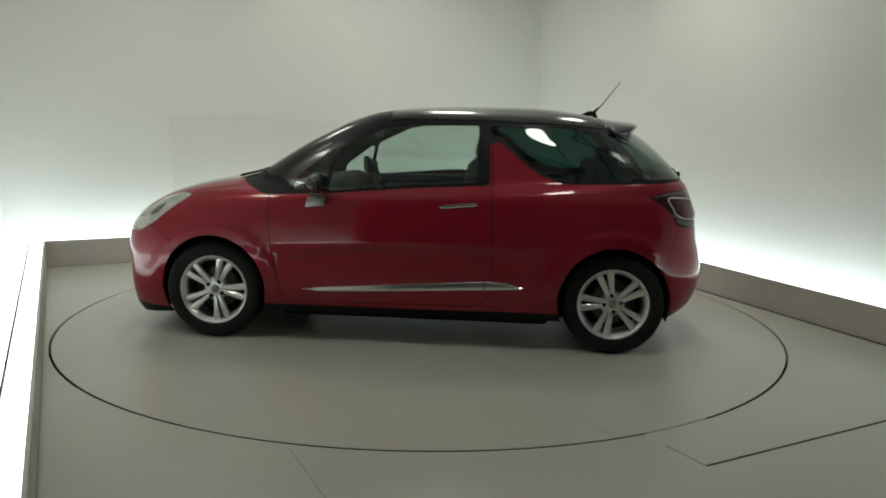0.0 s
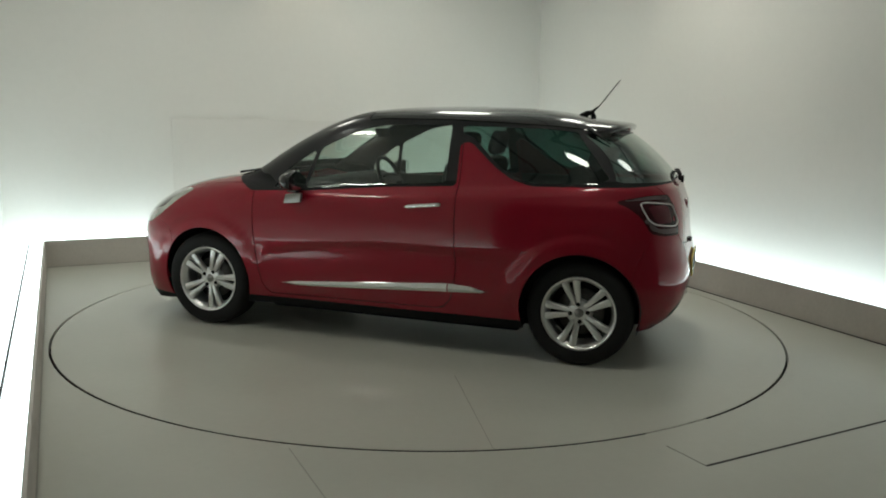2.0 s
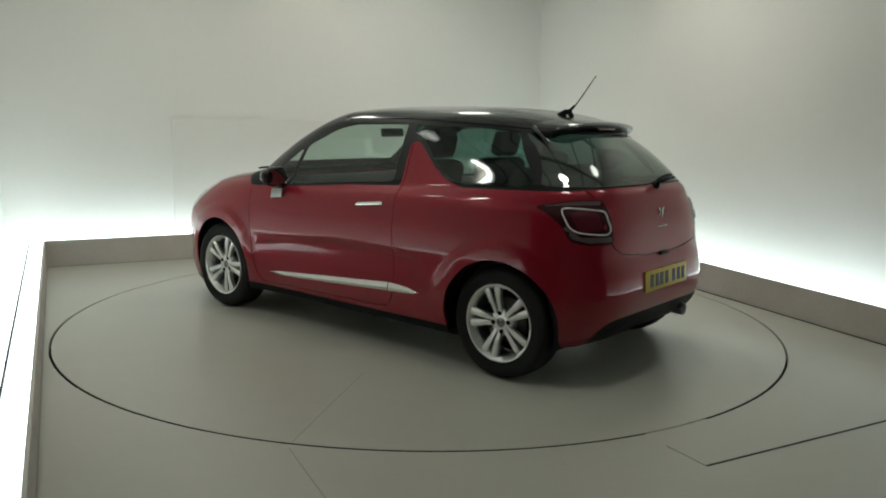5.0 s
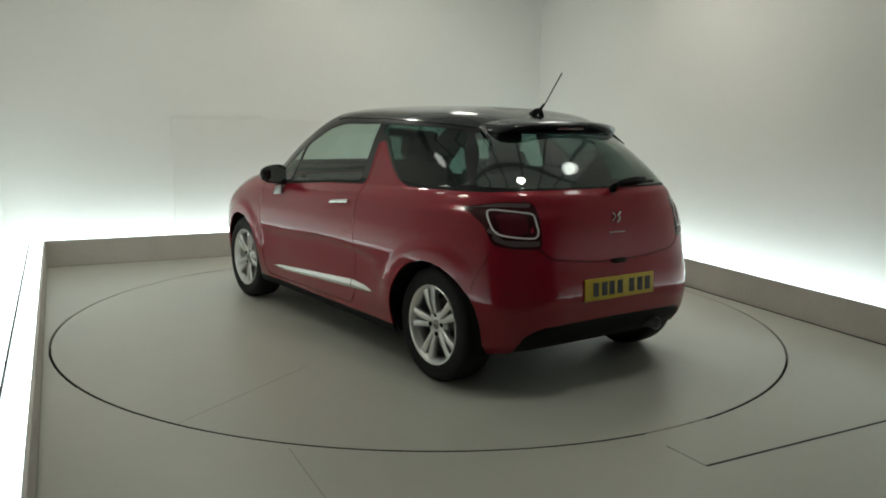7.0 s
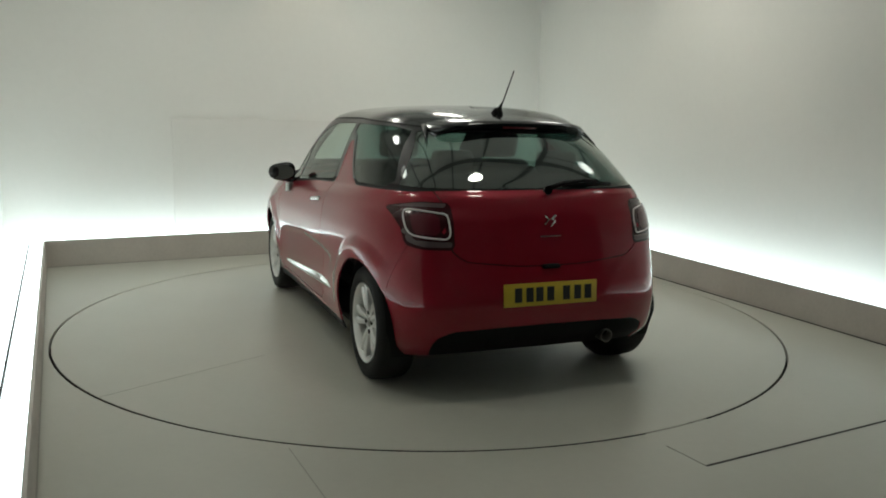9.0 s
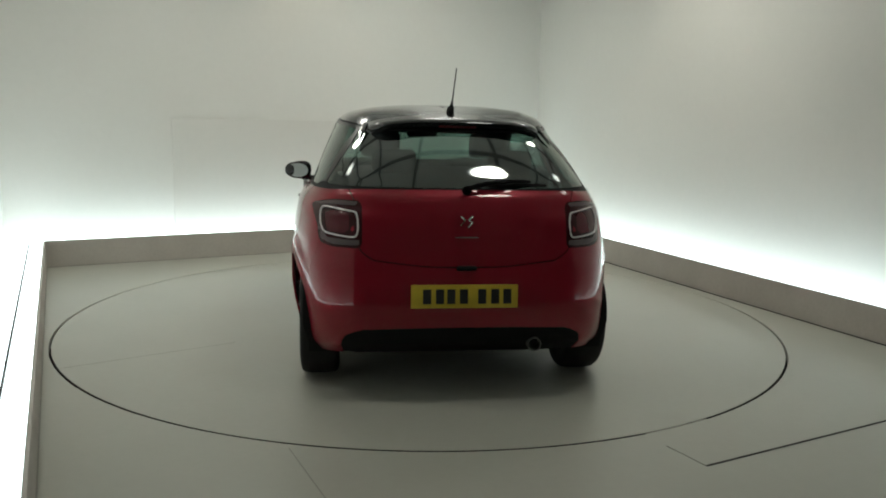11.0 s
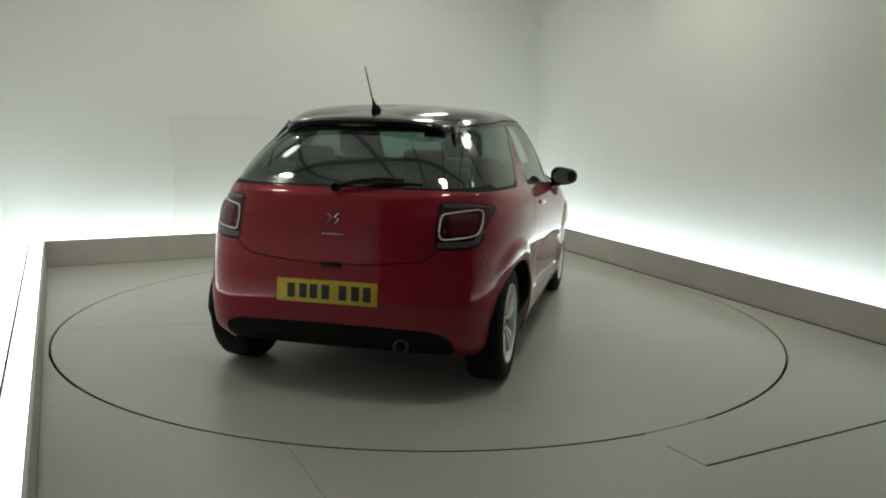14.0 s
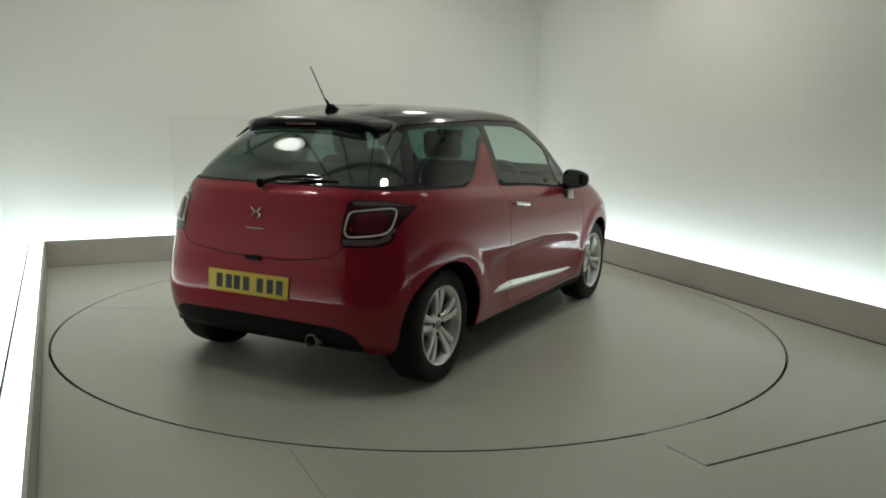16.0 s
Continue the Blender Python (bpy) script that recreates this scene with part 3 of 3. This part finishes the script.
# doors with handle, strip and windows
QUARTER = [(0.745, 0.940), (0.715, 1.025), (0.49, 1.188), (0.555, 0.948)]
PANE = [(0.515, 0.950), (0.452, 1.195), (0.21, 1.308), (0.05, 1.343), (-0.385, 1.352), (-0.395, 1.022), (-0.03, 0.998)]
REARPANE = [(-0.47, 1.31), (-0.545, 1.285), (-0.71, 1.132), (-0.82, 1.065), (-0.93, 1.038), (-1.29, 1.046), (-1.35, 1.075), (-1.13, 1.325), (-0.97, 1.342), (-0.465, 1.352)]
BACKPANE = [(-0.672, 1.062), (0.672, 1.062), (0.635, 1.12), (0.50, 1.318), (-0.50, 1.318), (-0.635, 1.12)]
vents, upper = cut(upper, side(QUARTER, 0.004, 0.3))
panes, upper = cut(upper, side(PANE, 0.006, 0.3))
backs, upper = cut(upper, side(REARPANE, 0.004, 0.3))
back, upper = cut(upper, behind(BACKPANE, -0.95, 0.008))
def screen_edge(p):
    """Below zero on the windscreen: a slanted cut through the corner of each level."""
    z = p[:, 2]
    front = np.interp(z, FORM[10:19, 1], FORM[10:19, 0])
    wide = np.interp(z, FORM[10:19, 5], FORM[10:19, 4])
    return np.maximum((np.abs(p[:, 1]) - wide) - (p[:, 0] - front - 0.08), np.maximum(0.17 - p[:, 0], p[:, 0] - 1.10))


screen, upper = cut(upper, screen_edge)
frit, screen = cut(screen, lambda p: p[:, 2] - 1.065)
DRIP = [(0.165, 1.372), (0.076, 1.383), (-0.40, 1.385), (-0.97, 1.362), (-1.25, 1.338), (-1.39, 1.335), (-1.7, 1.335), (-1.7, 2), (0.165, 2)]
roof, pillars = seamed(upper, side(DRIP), 0.004)
roof, *scraps = pieces(roof)
pillars = pillars + [f for g in scraps for f in g]
panel("roof", roof, M_BLACKGLOSS, car, "gloss black roof")
seal, pillars = cut(pillars, lambda p: -polygon(UPPER, p[:, 0], p[:, 2]) - 0.032 - 0.07 * step(p[:, 0], 0.70, 0.85))
for h in halves(seal):
    panel("window_seal", h, M_PLASTIC, car, "matt black window seal")
for h in halves(pillars):
    panel("pillar_trim", h, M_PILLAR, car, "gloss black window surround")


def pane(name, faces, mat, parent, label):
    ob = panel(name, faces, mat, parent, label, rim=0.004, lift=-0.002)
    ob.visible_shadow = False
    return ob


windscreen = pane("windscreen", screen, M_GLASS, car, "clear windscreen")
panel("frit", frit, M_PLASTIC, windscreen, "black band at the foot of the windscreen", rim=0.004, lift=-0.002)
for h in halves(backs):
    pane("side_window", h, M_TINT, car, "dark tinted rear side window")
gate_ob = panel("tailgate", gate, M_RED, car, "red tailgate")
pane("rear_window", back, M_BACKTINT, gate_ob, "dark tinted rear window")
for h, g, v, s in zip(halves(doors), halves(panes), halves(vents), (1, -1)):
    door = panel("door", h, M_RED, car, "red door with chrome handle")
    pane("door_window", g, M_GLASS, door, "clear door window")
    pane("quarter_light", v, M_GLASS, door, "small clear quarter light")
    # chrome handle on a shallow dark cup
    bm = prism([(-0.172, 0.866), (-0.20, 0.884), (-0.30, 0.895), (-0.395, 0.905), (-0.406, 0.899), (-0.402, 0.882), (-0.30, 0.872), (-0.20, 0.862)], 0.016, bevel=0.004)
    bm.transform(Matrix(((1, 0, 0, 0), (0, 0, s, s * 0.850), (0, 1, 0, 0), (0, 0, 0, 1))))
    bmesh.ops.recalc_face_normals(bm, faces=bm.faces[:])
    auto_sharp(part("handle", bm, M_CHROME, door, "chrome door handle"))
    # chrome strip along the lower door, with its end piece on the quarter panel
    for a, b, owner, nm in ((0.665, -0.455, door, "chrome_strip"), (-0.462, -0.71, car, "chrome_strip")):
        xs = np.linspace(a, b, 12)
        verts, faces = [], []
        for x in xs:
            lo = np.interp(x, [-0.71, -0.675, -0.455, 0.3, 0.62, 0.665], [0.397, 0.386, 0.376, 0.337, 0.326, 0.338])
            hi = np.interp(x, [-0.71, -0.61, -0.455, 0.3, 0.62, 0.665], [0.400, 0.434, 0.446, 0.388, 0.360, 0.345])
            y0 = np.interp(x, [-0.71, -0.455, 0.5, 0.665], [0.847, 0.849, 0.845, 0.839])
            for yy, zz in ((y0 - 0.01, lo), (y0 + 0.014, lo + 0.002), (y0 + 0.020, lo + 0.30 * (hi - lo)), (y0 + 0.013, lo + 0.68 * (hi - lo)), (y0 - 0.006, hi)):
                verts.append((x, s * yy, zz))
        for i in range(11):
            for j in range(4):
                f = (i * 5 + j, i * 5 + j + 1, (i + 1) * 5 + j + 1, (i + 1) * 5 + j)
                faces.append(f if s < 0 else f[::-1])
        faces += [(0, 1, 2, 3, 4), (59, 58, 57, 56, 55)]
        auto_sharp(part(nm, (verts, faces), M_CHROME, owner, "polished chrome strip"), 25)

panel("panel_gap", SEAMS, M_SEAM, car, "dark panel gaps", rim=0, lift=-0.006)

# underbody, hung low to keep light off the floor below, and wheel tubs
part("underbody", box((2.9, 1.10, 0.14), pose(0.0, 0, 0.225), 0.02), M_PLASTIC, car, "black underbody")
part("underbody", box((3.35, 0.86, 0.10), pose(0.05, 0, 0.27), 0.02), M_PLASTIC, car)
part("underbody", box((1.70, 1.52, 0.06), pose(0.0, 0, 0.215), 0.015), M_PLASTIC, car)
part("undertray", box((0.70, 0.84, 0.11), pose(-1.20, 0, 0.235), 0.03), M_PLASTIC, car, "black rear undertray")
part("rear_axle", tube([(-1.16, -0.60, 0.27), (-1.16, -0.40, 0.22), (-1.16, 0.40, 0.22), (-1.16, 0.60, 0.27)], 0.055, 12), M_PLASTIC, car, "black rear axle beam")
part("fuel_tank", box((0.62, 1.08, 0.12), pose(-0.66, 0, 0.205), 0.03), M_PLASTIC, car, "black fuel tank")
part("engine_tray", box((1.05, 1.02, 0.08), pose(1.25, 0, 0.155), 0.02), M_PLASTIC, car, "black engine undertray")
# unseen plate added to block light from the far wall passing under the car
part("underbody_light_block", box((1.70, 1.30, 0.06), pose(0.0, 0, 0.155), 0.02), M_PLASTIC, car)
for hx in (1.232, -1.232):
    for s in (1, -1):
        verts, faces = [], []
        n = 28
        for i in range(n + 1):
            a = radians(-20 + 220 * i / n)
            edge = 0.80 - 0.03 * min(1.0, max(0.0, 0.3 - 4.0 * math.sin(a)))
            for yy, r in ((edge, 0.341), (edge - 0.02, 0.345), (0.50, 0.345), (0.50, 0.02)):
                verts.append((hx + r * math.cos(a), s * yy, 0.320 + r * math.sin(a)))
        for i in range(n):
            for j in range(3):
                f = (i * 4 + j, (i + 1) * 4 + j, (i + 1) * 4 + j + 1, i * 4 + j + 1)
                faces.append(f if s > 0 else f[::-1])
        part("arch_liner", (verts, faces), M_PLASTIC, car, "black wheel arch liner")


# ---- wheels ----
def wheel():
    w = new("wheel")
    w["label"] = "silver five-arm twin-spoke alloy wheel with black tyre"
    prof = [(0.205, -0.085), (0.225, -0.097), (0.262, -0.103), (0.290, -0.096), (0.303, -0.078), (0.308, -0.04), (0.308, 0.04), (0.303, 0.078), (0.290, 0.096), (0.262, 0.103), (0.225, 0.097), (0.205, 0.085)]
    part("tyre", lathe(prof, 64), M_RUBBER, w, "black tyre")
    rim = part("rim", lathe([(0.198, -0.08), (0.190, -0.05), (0.178, 0.0), (0.182, 0.05), (0.190, 0.072), (0.200, 0.080), (0.212, 0.090), (0.216, 0.096), (0.213, 0.099), (0.207, 0.098), (0.200, 0.090), (0.193, 0.080)], 64), M_ALLOY, w, "silver alloy rim")
    auto_sharp(rim, 40)
    for k in range(5):
        for s in (-1, 1):
            a = radians(18 + 72 * k)
            bm = bmesh.new()
            rings = []
            for u in np.linspace(0, 1, 7):
                r = 0.045 + 0.155 * u
                off = s * (0.0135 + 0.024 * u ** 1.3)
                half = 0.0125 + 0.0095 * u
                yy = 0.070 + 0.016 * math.sin(u * 2.0)
                ring = []
                for du, dy in ((-half, -0.03), (-half, -0.006), (-half * 0.62, 0.0), (half * 0.62, 0.0), (half, -0.006), (half, -0.03)):
                    ring.append(bm.verts.new((r, yy + dy, off + du)))
                rings.append(ring)
            for p, q in zip(rings, rings[1:]):
                for j in range(6):
                    bm.faces.new((p[j], p[(j + 1) % 6], q[(j + 1) % 6], q[j]))
            bm.faces.new(rings[0][::-1])
            bm.faces.new(rings[-1])
            bmesh.ops.recalc_face_normals(bm, faces=bm.faces[:])
            bm.transform(Matrix.Rotation(a, 4, "Y"))
            auto_sharp(part("spoke", bm, M_ALLOY, rim), 40)
    part("hub", lathe([(0.001, 0.068), (0.062, 0.068), (0.073, 0.061), (0.075, 0.02)], 32), M_ALLOY, rim)
    part("cap", lathe([(0.001, 0.075), (0.008, 0.075), (0.010, 0.072), (0.024, 0.072), (0.028, 0.067)], 24), M_PIPE, rim, "grey centre cap")
    # black discs stand in for the shaded lug holes
    for k in range(4):
        a = radians(45 + 90 * k)
        v, f = lathe([(0.001, 0.0735), (0.0115, 0.0735), (0.0135, 0.064)], 12)
        part("bolt", ([(x + 0.051 * math.cos(a), y, z + 0.051 * math.sin(a)) for x, y, z in v], f), M_PLASTIC, rim, "black disc for the shaded recess of a lug hole")
    part("brake_disc", lathe([(0.05, 0.02), (0.135, 0.02), (0.137, 0.01), (0.135, -0.005), (0.05, -0.005)], 40), M_DISCBRAKE, w, "steel brake disc")
    v, f = lathe([(0.001, -0.03), (0.175, -0.03)], 32)
    part("backing_plate", (v, f), M_PLASTIC, w, "dark backing plate")
    return w


first = wheel()
first.parent = car
places = [pose(1.232, 0.743, 0.308, 0, 14, 0), pose(-1.232, 0.716, 0.308, 0, 53, 0), pose(1.232, -0.743, 0.308, 0, 0, 180), pose(-1.232, -0.716, 0.308, 0, 40, 180)]
first.matrix_basis = places[0]
for m in places[1:]:
    w = copy_thing(first, m)
    w.parent = car

# ---- mirrors ----
for s in (1, -1):
    bm = bmesh.new()
    bmesh.ops.create_icosphere(bm, subdivisions=3, radius=1)
    for v in bm.verts:
        x, y, z = (math.copysign(abs(c) ** 0.72, c) for c in v.co)
        k = 1.0 - 0.25 * max(0, x)
        v.co = (0.55 + (0.075 * x if x > 0 else 0.03 * x), s * (0.905 + 0.098 * y * k), 0.992 + 0.066 * z * k * (1 - 0.18 * y))
    mir = part("mirror", bm, M_BLACKGLOSS, car, "gloss black door mirror")
    bm = bmesh.new()
    bmesh.ops.create_circle(bm, cap_ends=True, segments=28, radius=1)
    bm.transform(Matrix.Translation((0.5145, s * 0.908, 0.992)) @ Matrix.Rotation(radians(-s * 14), 4, "Z") @ Matrix(((0, 0, 1, 0), (0, s * 0.080, 0, 0), (0.052, 0, 0, 0), (0, 0, 0, 1))))
    bmesh.ops.recalc_face_normals(bm, faces=bm.faces[:])
    part("mirror_glass", bm, M_MIRROR, mir, "mirror glass", smooth=False)
    part("stalk", box((0.075, 0.10, 0.035), pose(0.575, s * 0.83, 0.935), 0.012), M_BLACKGLOSS, mir)
    bm = prism([(0.515, 0.918), (0.625, 0.905), (0.64, 0.846), (0.52, 0.858)], 0.03, bevel=0.004)
    bm.transform(Matrix(((1, 0, 0, 0), (0, 0, s, s * 0.835), (0, 1, 0, 0), (0, 0, 0, 1))))
    bmesh.ops.recalc_face_normals(bm, faces=bm.faces[:])
    auto_sharp(part("mirror_foot", bm, M_PIPE, mir, "grey metal mirror foot"))

# ---- roof spoiler, aerial, wiper, badge, plate, exhaust ----
def spoiler():
    verts, faces, n = [], [], 24
    for i in range(n + 1):
        u = -1 + 2 * i / n
        y = 0.485 * u
        bow = 1 - 0.30 * u * u - 0.90 * abs(u) ** 8
        tip, drop = -1.265 - 0.135 * bow, 0.022 * u * u + 0.030 * abs(u) ** 6
        for x, z in ((-1.10, 1.424), (-1.20, 1.409), (tip + 0.03, 1.391), (tip + 0.006, 1.383), (tip, 1.374), (tip + 0.008, 1.360), (max(-1.335 + 0.05 * u * u, tip + 0.015), 1.333), (-1.17, 1.350)):
            verts.append((x + 0.06 * u * u * (x > -1.25), y, z - drop))
    for i in range(n):
        for j in range(8):
            faces.append((i * 8 + j, i * 8 + (j + 1) % 8, (i + 1) * 8 + (j + 1) % 8, (i + 1) * 8 + j))
    faces += [tuple(range(7, -1, -1)), tuple(n * 8 + j for j in range(8))]
    return verts, faces


sp = auto_sharp(part("spoiler", spoiler(), M_BLACKGLOSS, car, "gloss black roof spoiler"), 50)
part("brake_light", box((0.012, 0.20, 0.014), pose(-1.380, 0, 1.350), 0.004), M_TAIL, sp, "dark red high brake light")
for s in (1, -1):
    part("ear", tube([(-1.19, s * 0.476, 1.352), (-1.245, s * 0.488, 1.318), (-1.325, s * 0.512, 1.262)], 0.017, 8, taper=0.003), M_BLACKGLOSS, sp)
aerial = part("aerial", tube([(-1.115, 0, 1.432), (-1.17, 0, 1.49), (-1.295, 0, 1.655)], 0.0045, 8, taper=0.003), M_PLASTIC, car, "thin black roof aerial")
part("base", tube([(-1.055, 0, 1.421), (-1.10, 0, 1.445), (-1.125, 0, 1.450), (-1.145, 0, 1.415)], 0.02, 10, taper=0.015), M_PLASTIC, aerial)
part("base", tube([(-1.115, 0, 1.44), (-1.16, 0, 1.485)], 0.012, 10, taper=0.006), M_PLASTIC, aerial)
wiper = part("wiper", tube([(-1.700, -0.0, 1.050), (-1.690, -0.10, 1.080), (-1.674, -0.22, 1.092), (-1.650, -0.33, 1.088)], 0.013, 8, taper=0.008), M_PLASTIC, gate_ob, "black rear wiper")
part("blade", tube([(-1.684, -0.10, 1.066), (-1.668, -0.25, 1.076), (-1.632, -0.42, 1.070)], 0.006, 6), M_RUBBER, wiper)
part("cap", lathe([(0.001, 0.0), (0.020, 0.002), (0.024, 0.02)], 20), M_PLASTIC, wiper, at=Matrix.Translation((-1.702, 0.0, 1.048)) @ Matrix.Rotation(radians(90), 4, "Z"))
for pts in (((0.028, 0.925), (0.010, 0.905), (0.030, 0.878)), ((-0.030, 0.925), (-0.008, 0.905), (-0.028, 0.896), (-0.006, 0.868))):
    part("badge", tube([(-1.752, y, z) for y, z in pts], 0.006, 6), M_CHROME, gate_ob, "small chrome badge")
part("script", box((0.004, 0.115, 0.005), pose(-1.766, 0, 0.822), 0.001), M_PIPE, gate_ob, "thin chrome script bar")
part("gate_catch", box((0.03, 0.10, 0.022), pose(-1.78, 0, 0.672), 0.008), M_PLASTIC, rear, "dark tailgate catch")
plate = part("number_plate", box((0.008, 0.525, 0.114), pose(-1.814, 0.012, 0.540, 0, 4, 0), 0.002), M_PLATE, rear, "yellow number plate")
for k, y in enumerate((0.185, 0.122, 0.067, 0.005, -0.085, -0.15, -0.21)):
    part("bar", box((0.002, 0.040, 0.072), pose(-1.819, y + 0.012, 0.540, 0, 4, 0)), M_BAR, plate, smooth=False)
part("bar", box((0.002, 0.16, 0.008), pose(-1.816, -0.008, 0.490, 0, 4, 0)), M_BAR, plate, smooth=False)
pipe = part("exhaust", lathe([(0.026, -0.16), (0.030, 0.0), (0.036, 0.10), (0.033, 0.104), (0.030, 0.10), (0.026, 0.0)], 28), M_PIPE, car, "round steel exhaust tip",
            at=Matrix.Translation((-1.672, -0.355, 0.280)) @ Matrix.Rotation(radians(90), 4, "Z"))
part("bore", lathe([(0.001, 0.02), (0.029, 0.02)], 20), M_SEAM, pipe, "dark bore")
part("silencer", box((0.28, 0.62, 0.15), pose(-1.48, -0.1, 0.275), 0.06, 3), M_PLASTIC, car, "dark silencer box")
part("wiper_cowl", box((0.16, 1.12, 0.03), pose(1.075, 0, 0.992, 0, 14, 0), 0.012), M_PLASTIC, car, "black scuttle panel")
for y in (0.58, 0.05):
    part("front_wiper", tube([(1.13, y, 1.008), (1.085, y - 0.22, 1.022), (1.07, y - 0.45, 1.034)], 0.008, 6), M_PLASTIC, car, "black front wiper")

# ---- cabin ----
part("dashboard", box((0.42, 1.30, 0.34), pose(0.72, 0, 0.80, 0, 8, 0), 0.08, 3), M_TRIM, car, "dark dashboard")
part("cabin_floor", box((2.5, 1.30, 0.06), pose(-0.35, 0, 0.36), 0.01), M_TRIM, car, "dark cabin floor")
part("parcel_shelf", box((0.42, 1.10, 0.03), pose(-1.42, 0, 0.985), 0.01), M_TRIM, car, "dark parcel shelf")
part("headlining", box((1.10, 0.84, 0.015), pose(-0.55, 0, 1.395), 0.005), M_TRIM, car, "dark roof lining")
for s in (1, -1):
    part("door_card", box((1.2, 0.04, 0.55), pose(0.18, s * 0.72, 0.68), 0.015), M_TRIM, car, "dark door card")
    part("side_trim", box((0.95, 0.04, 0.60), pose(-1.0, s * 0.655, 0.70), 0.015), M_TRIM, car, "dark side trim")


def seat(name, x, y, width=0.50, lean=-14, head=True):
    st = new(name)
    st.parent = car
    st.matrix_basis = pose(x, y, 0.40)
    part("cushion", box((0.50, width, 0.16), pose(0.08, 0, 0.12, 0, -6, 0), 0.05, 3), M_TRIM, st)
    part("backrest", box((0.13, width * 0.94, 0.60), pose(-0.22, 0, 0.44, 0, lean, 0), 0.05, 3), M_TRIM, st)
    if head:
        part("headrest", box((0.09, 0.25, 0.17), pose(-0.315, 0, 0.83, 0, lean, 0), 0.04, 3), M_TRIM, st)
        for q in (0.06, -0.06):
            part("post", tube([(-0.29, q, 0.70), (-0.305, q, 0.78)], 0.006, 6), M_CHROME, st)
    return st


seat("front_seat", -0.10, 0.35)["label"] = "dark cloth front seat with headrest"
seat("front_seat", -0.10, -0.35)["label"] = "dark cloth front seat with headrest"
bench = seat("rear_bench", -0.86, 0.0, 1.20, -18, False)
bench["label"] = "dark cloth rear bench seat"
for y in (0.32, -0.32):
    part("headrest", box((0.08, 0.24, 0.13), pose(-0.36, y, 0.76, 0, -18, 0), 0.035, 3), M_TRIM, bench)
sw = part("steering_wheel", tube([(0.0, 0.18 * math.cos(a), 0.18 * math.sin(a)) for a in np.linspace(0, 2 * math.pi, 33)[:-1]], 0.015, 8, True), M_PLASTIC, car, "dark steering wheel", at=pose(0.42, -0.35, 0.93, 0, 25, 0))
part("spoke", box((0.02, 0.34, 0.05), None, 0.008), M_PLASTIC, sw)
part("boss", box((0.05, 0.14, 0.12), pose(0.02, 0, -0.01), 0.02), M_PLASTIC, sw)
part("column", tube([(0.02, 0, 0), (0.30, 0, -0.05)], 0.04, 10), M_PLASTIC, sw)
part("interior_mirror", box((0.03, 0.22, 0.06), pose(0.34, 0, 1.285, 0, 10, 0), 0.012), M_PLASTIC, car, "interior mirror")


# ---- what moves: the disc turns and the car rides on it ----
START, RATE, LAG = 174.035, -7.042, -0.762


def turned(t):
    return START + RATE * t + LAG * ((t - 8.0) / 8.0) ** 2


def motions():
    rows_disc, rows_car = [], []
    for k in range(17):
        rows_disc.append((float(k), pose(0, 0, 0, 0, 0, turned(k) - turned(0))))
        rows_car.append((float(k), pose(0, 0, 0, 0, 0, turned(k)) @ pose(-0.011, -0.009, 0.0)))
    walk(turntable, rows_disc)
    walk(car, rows_car)


motions()
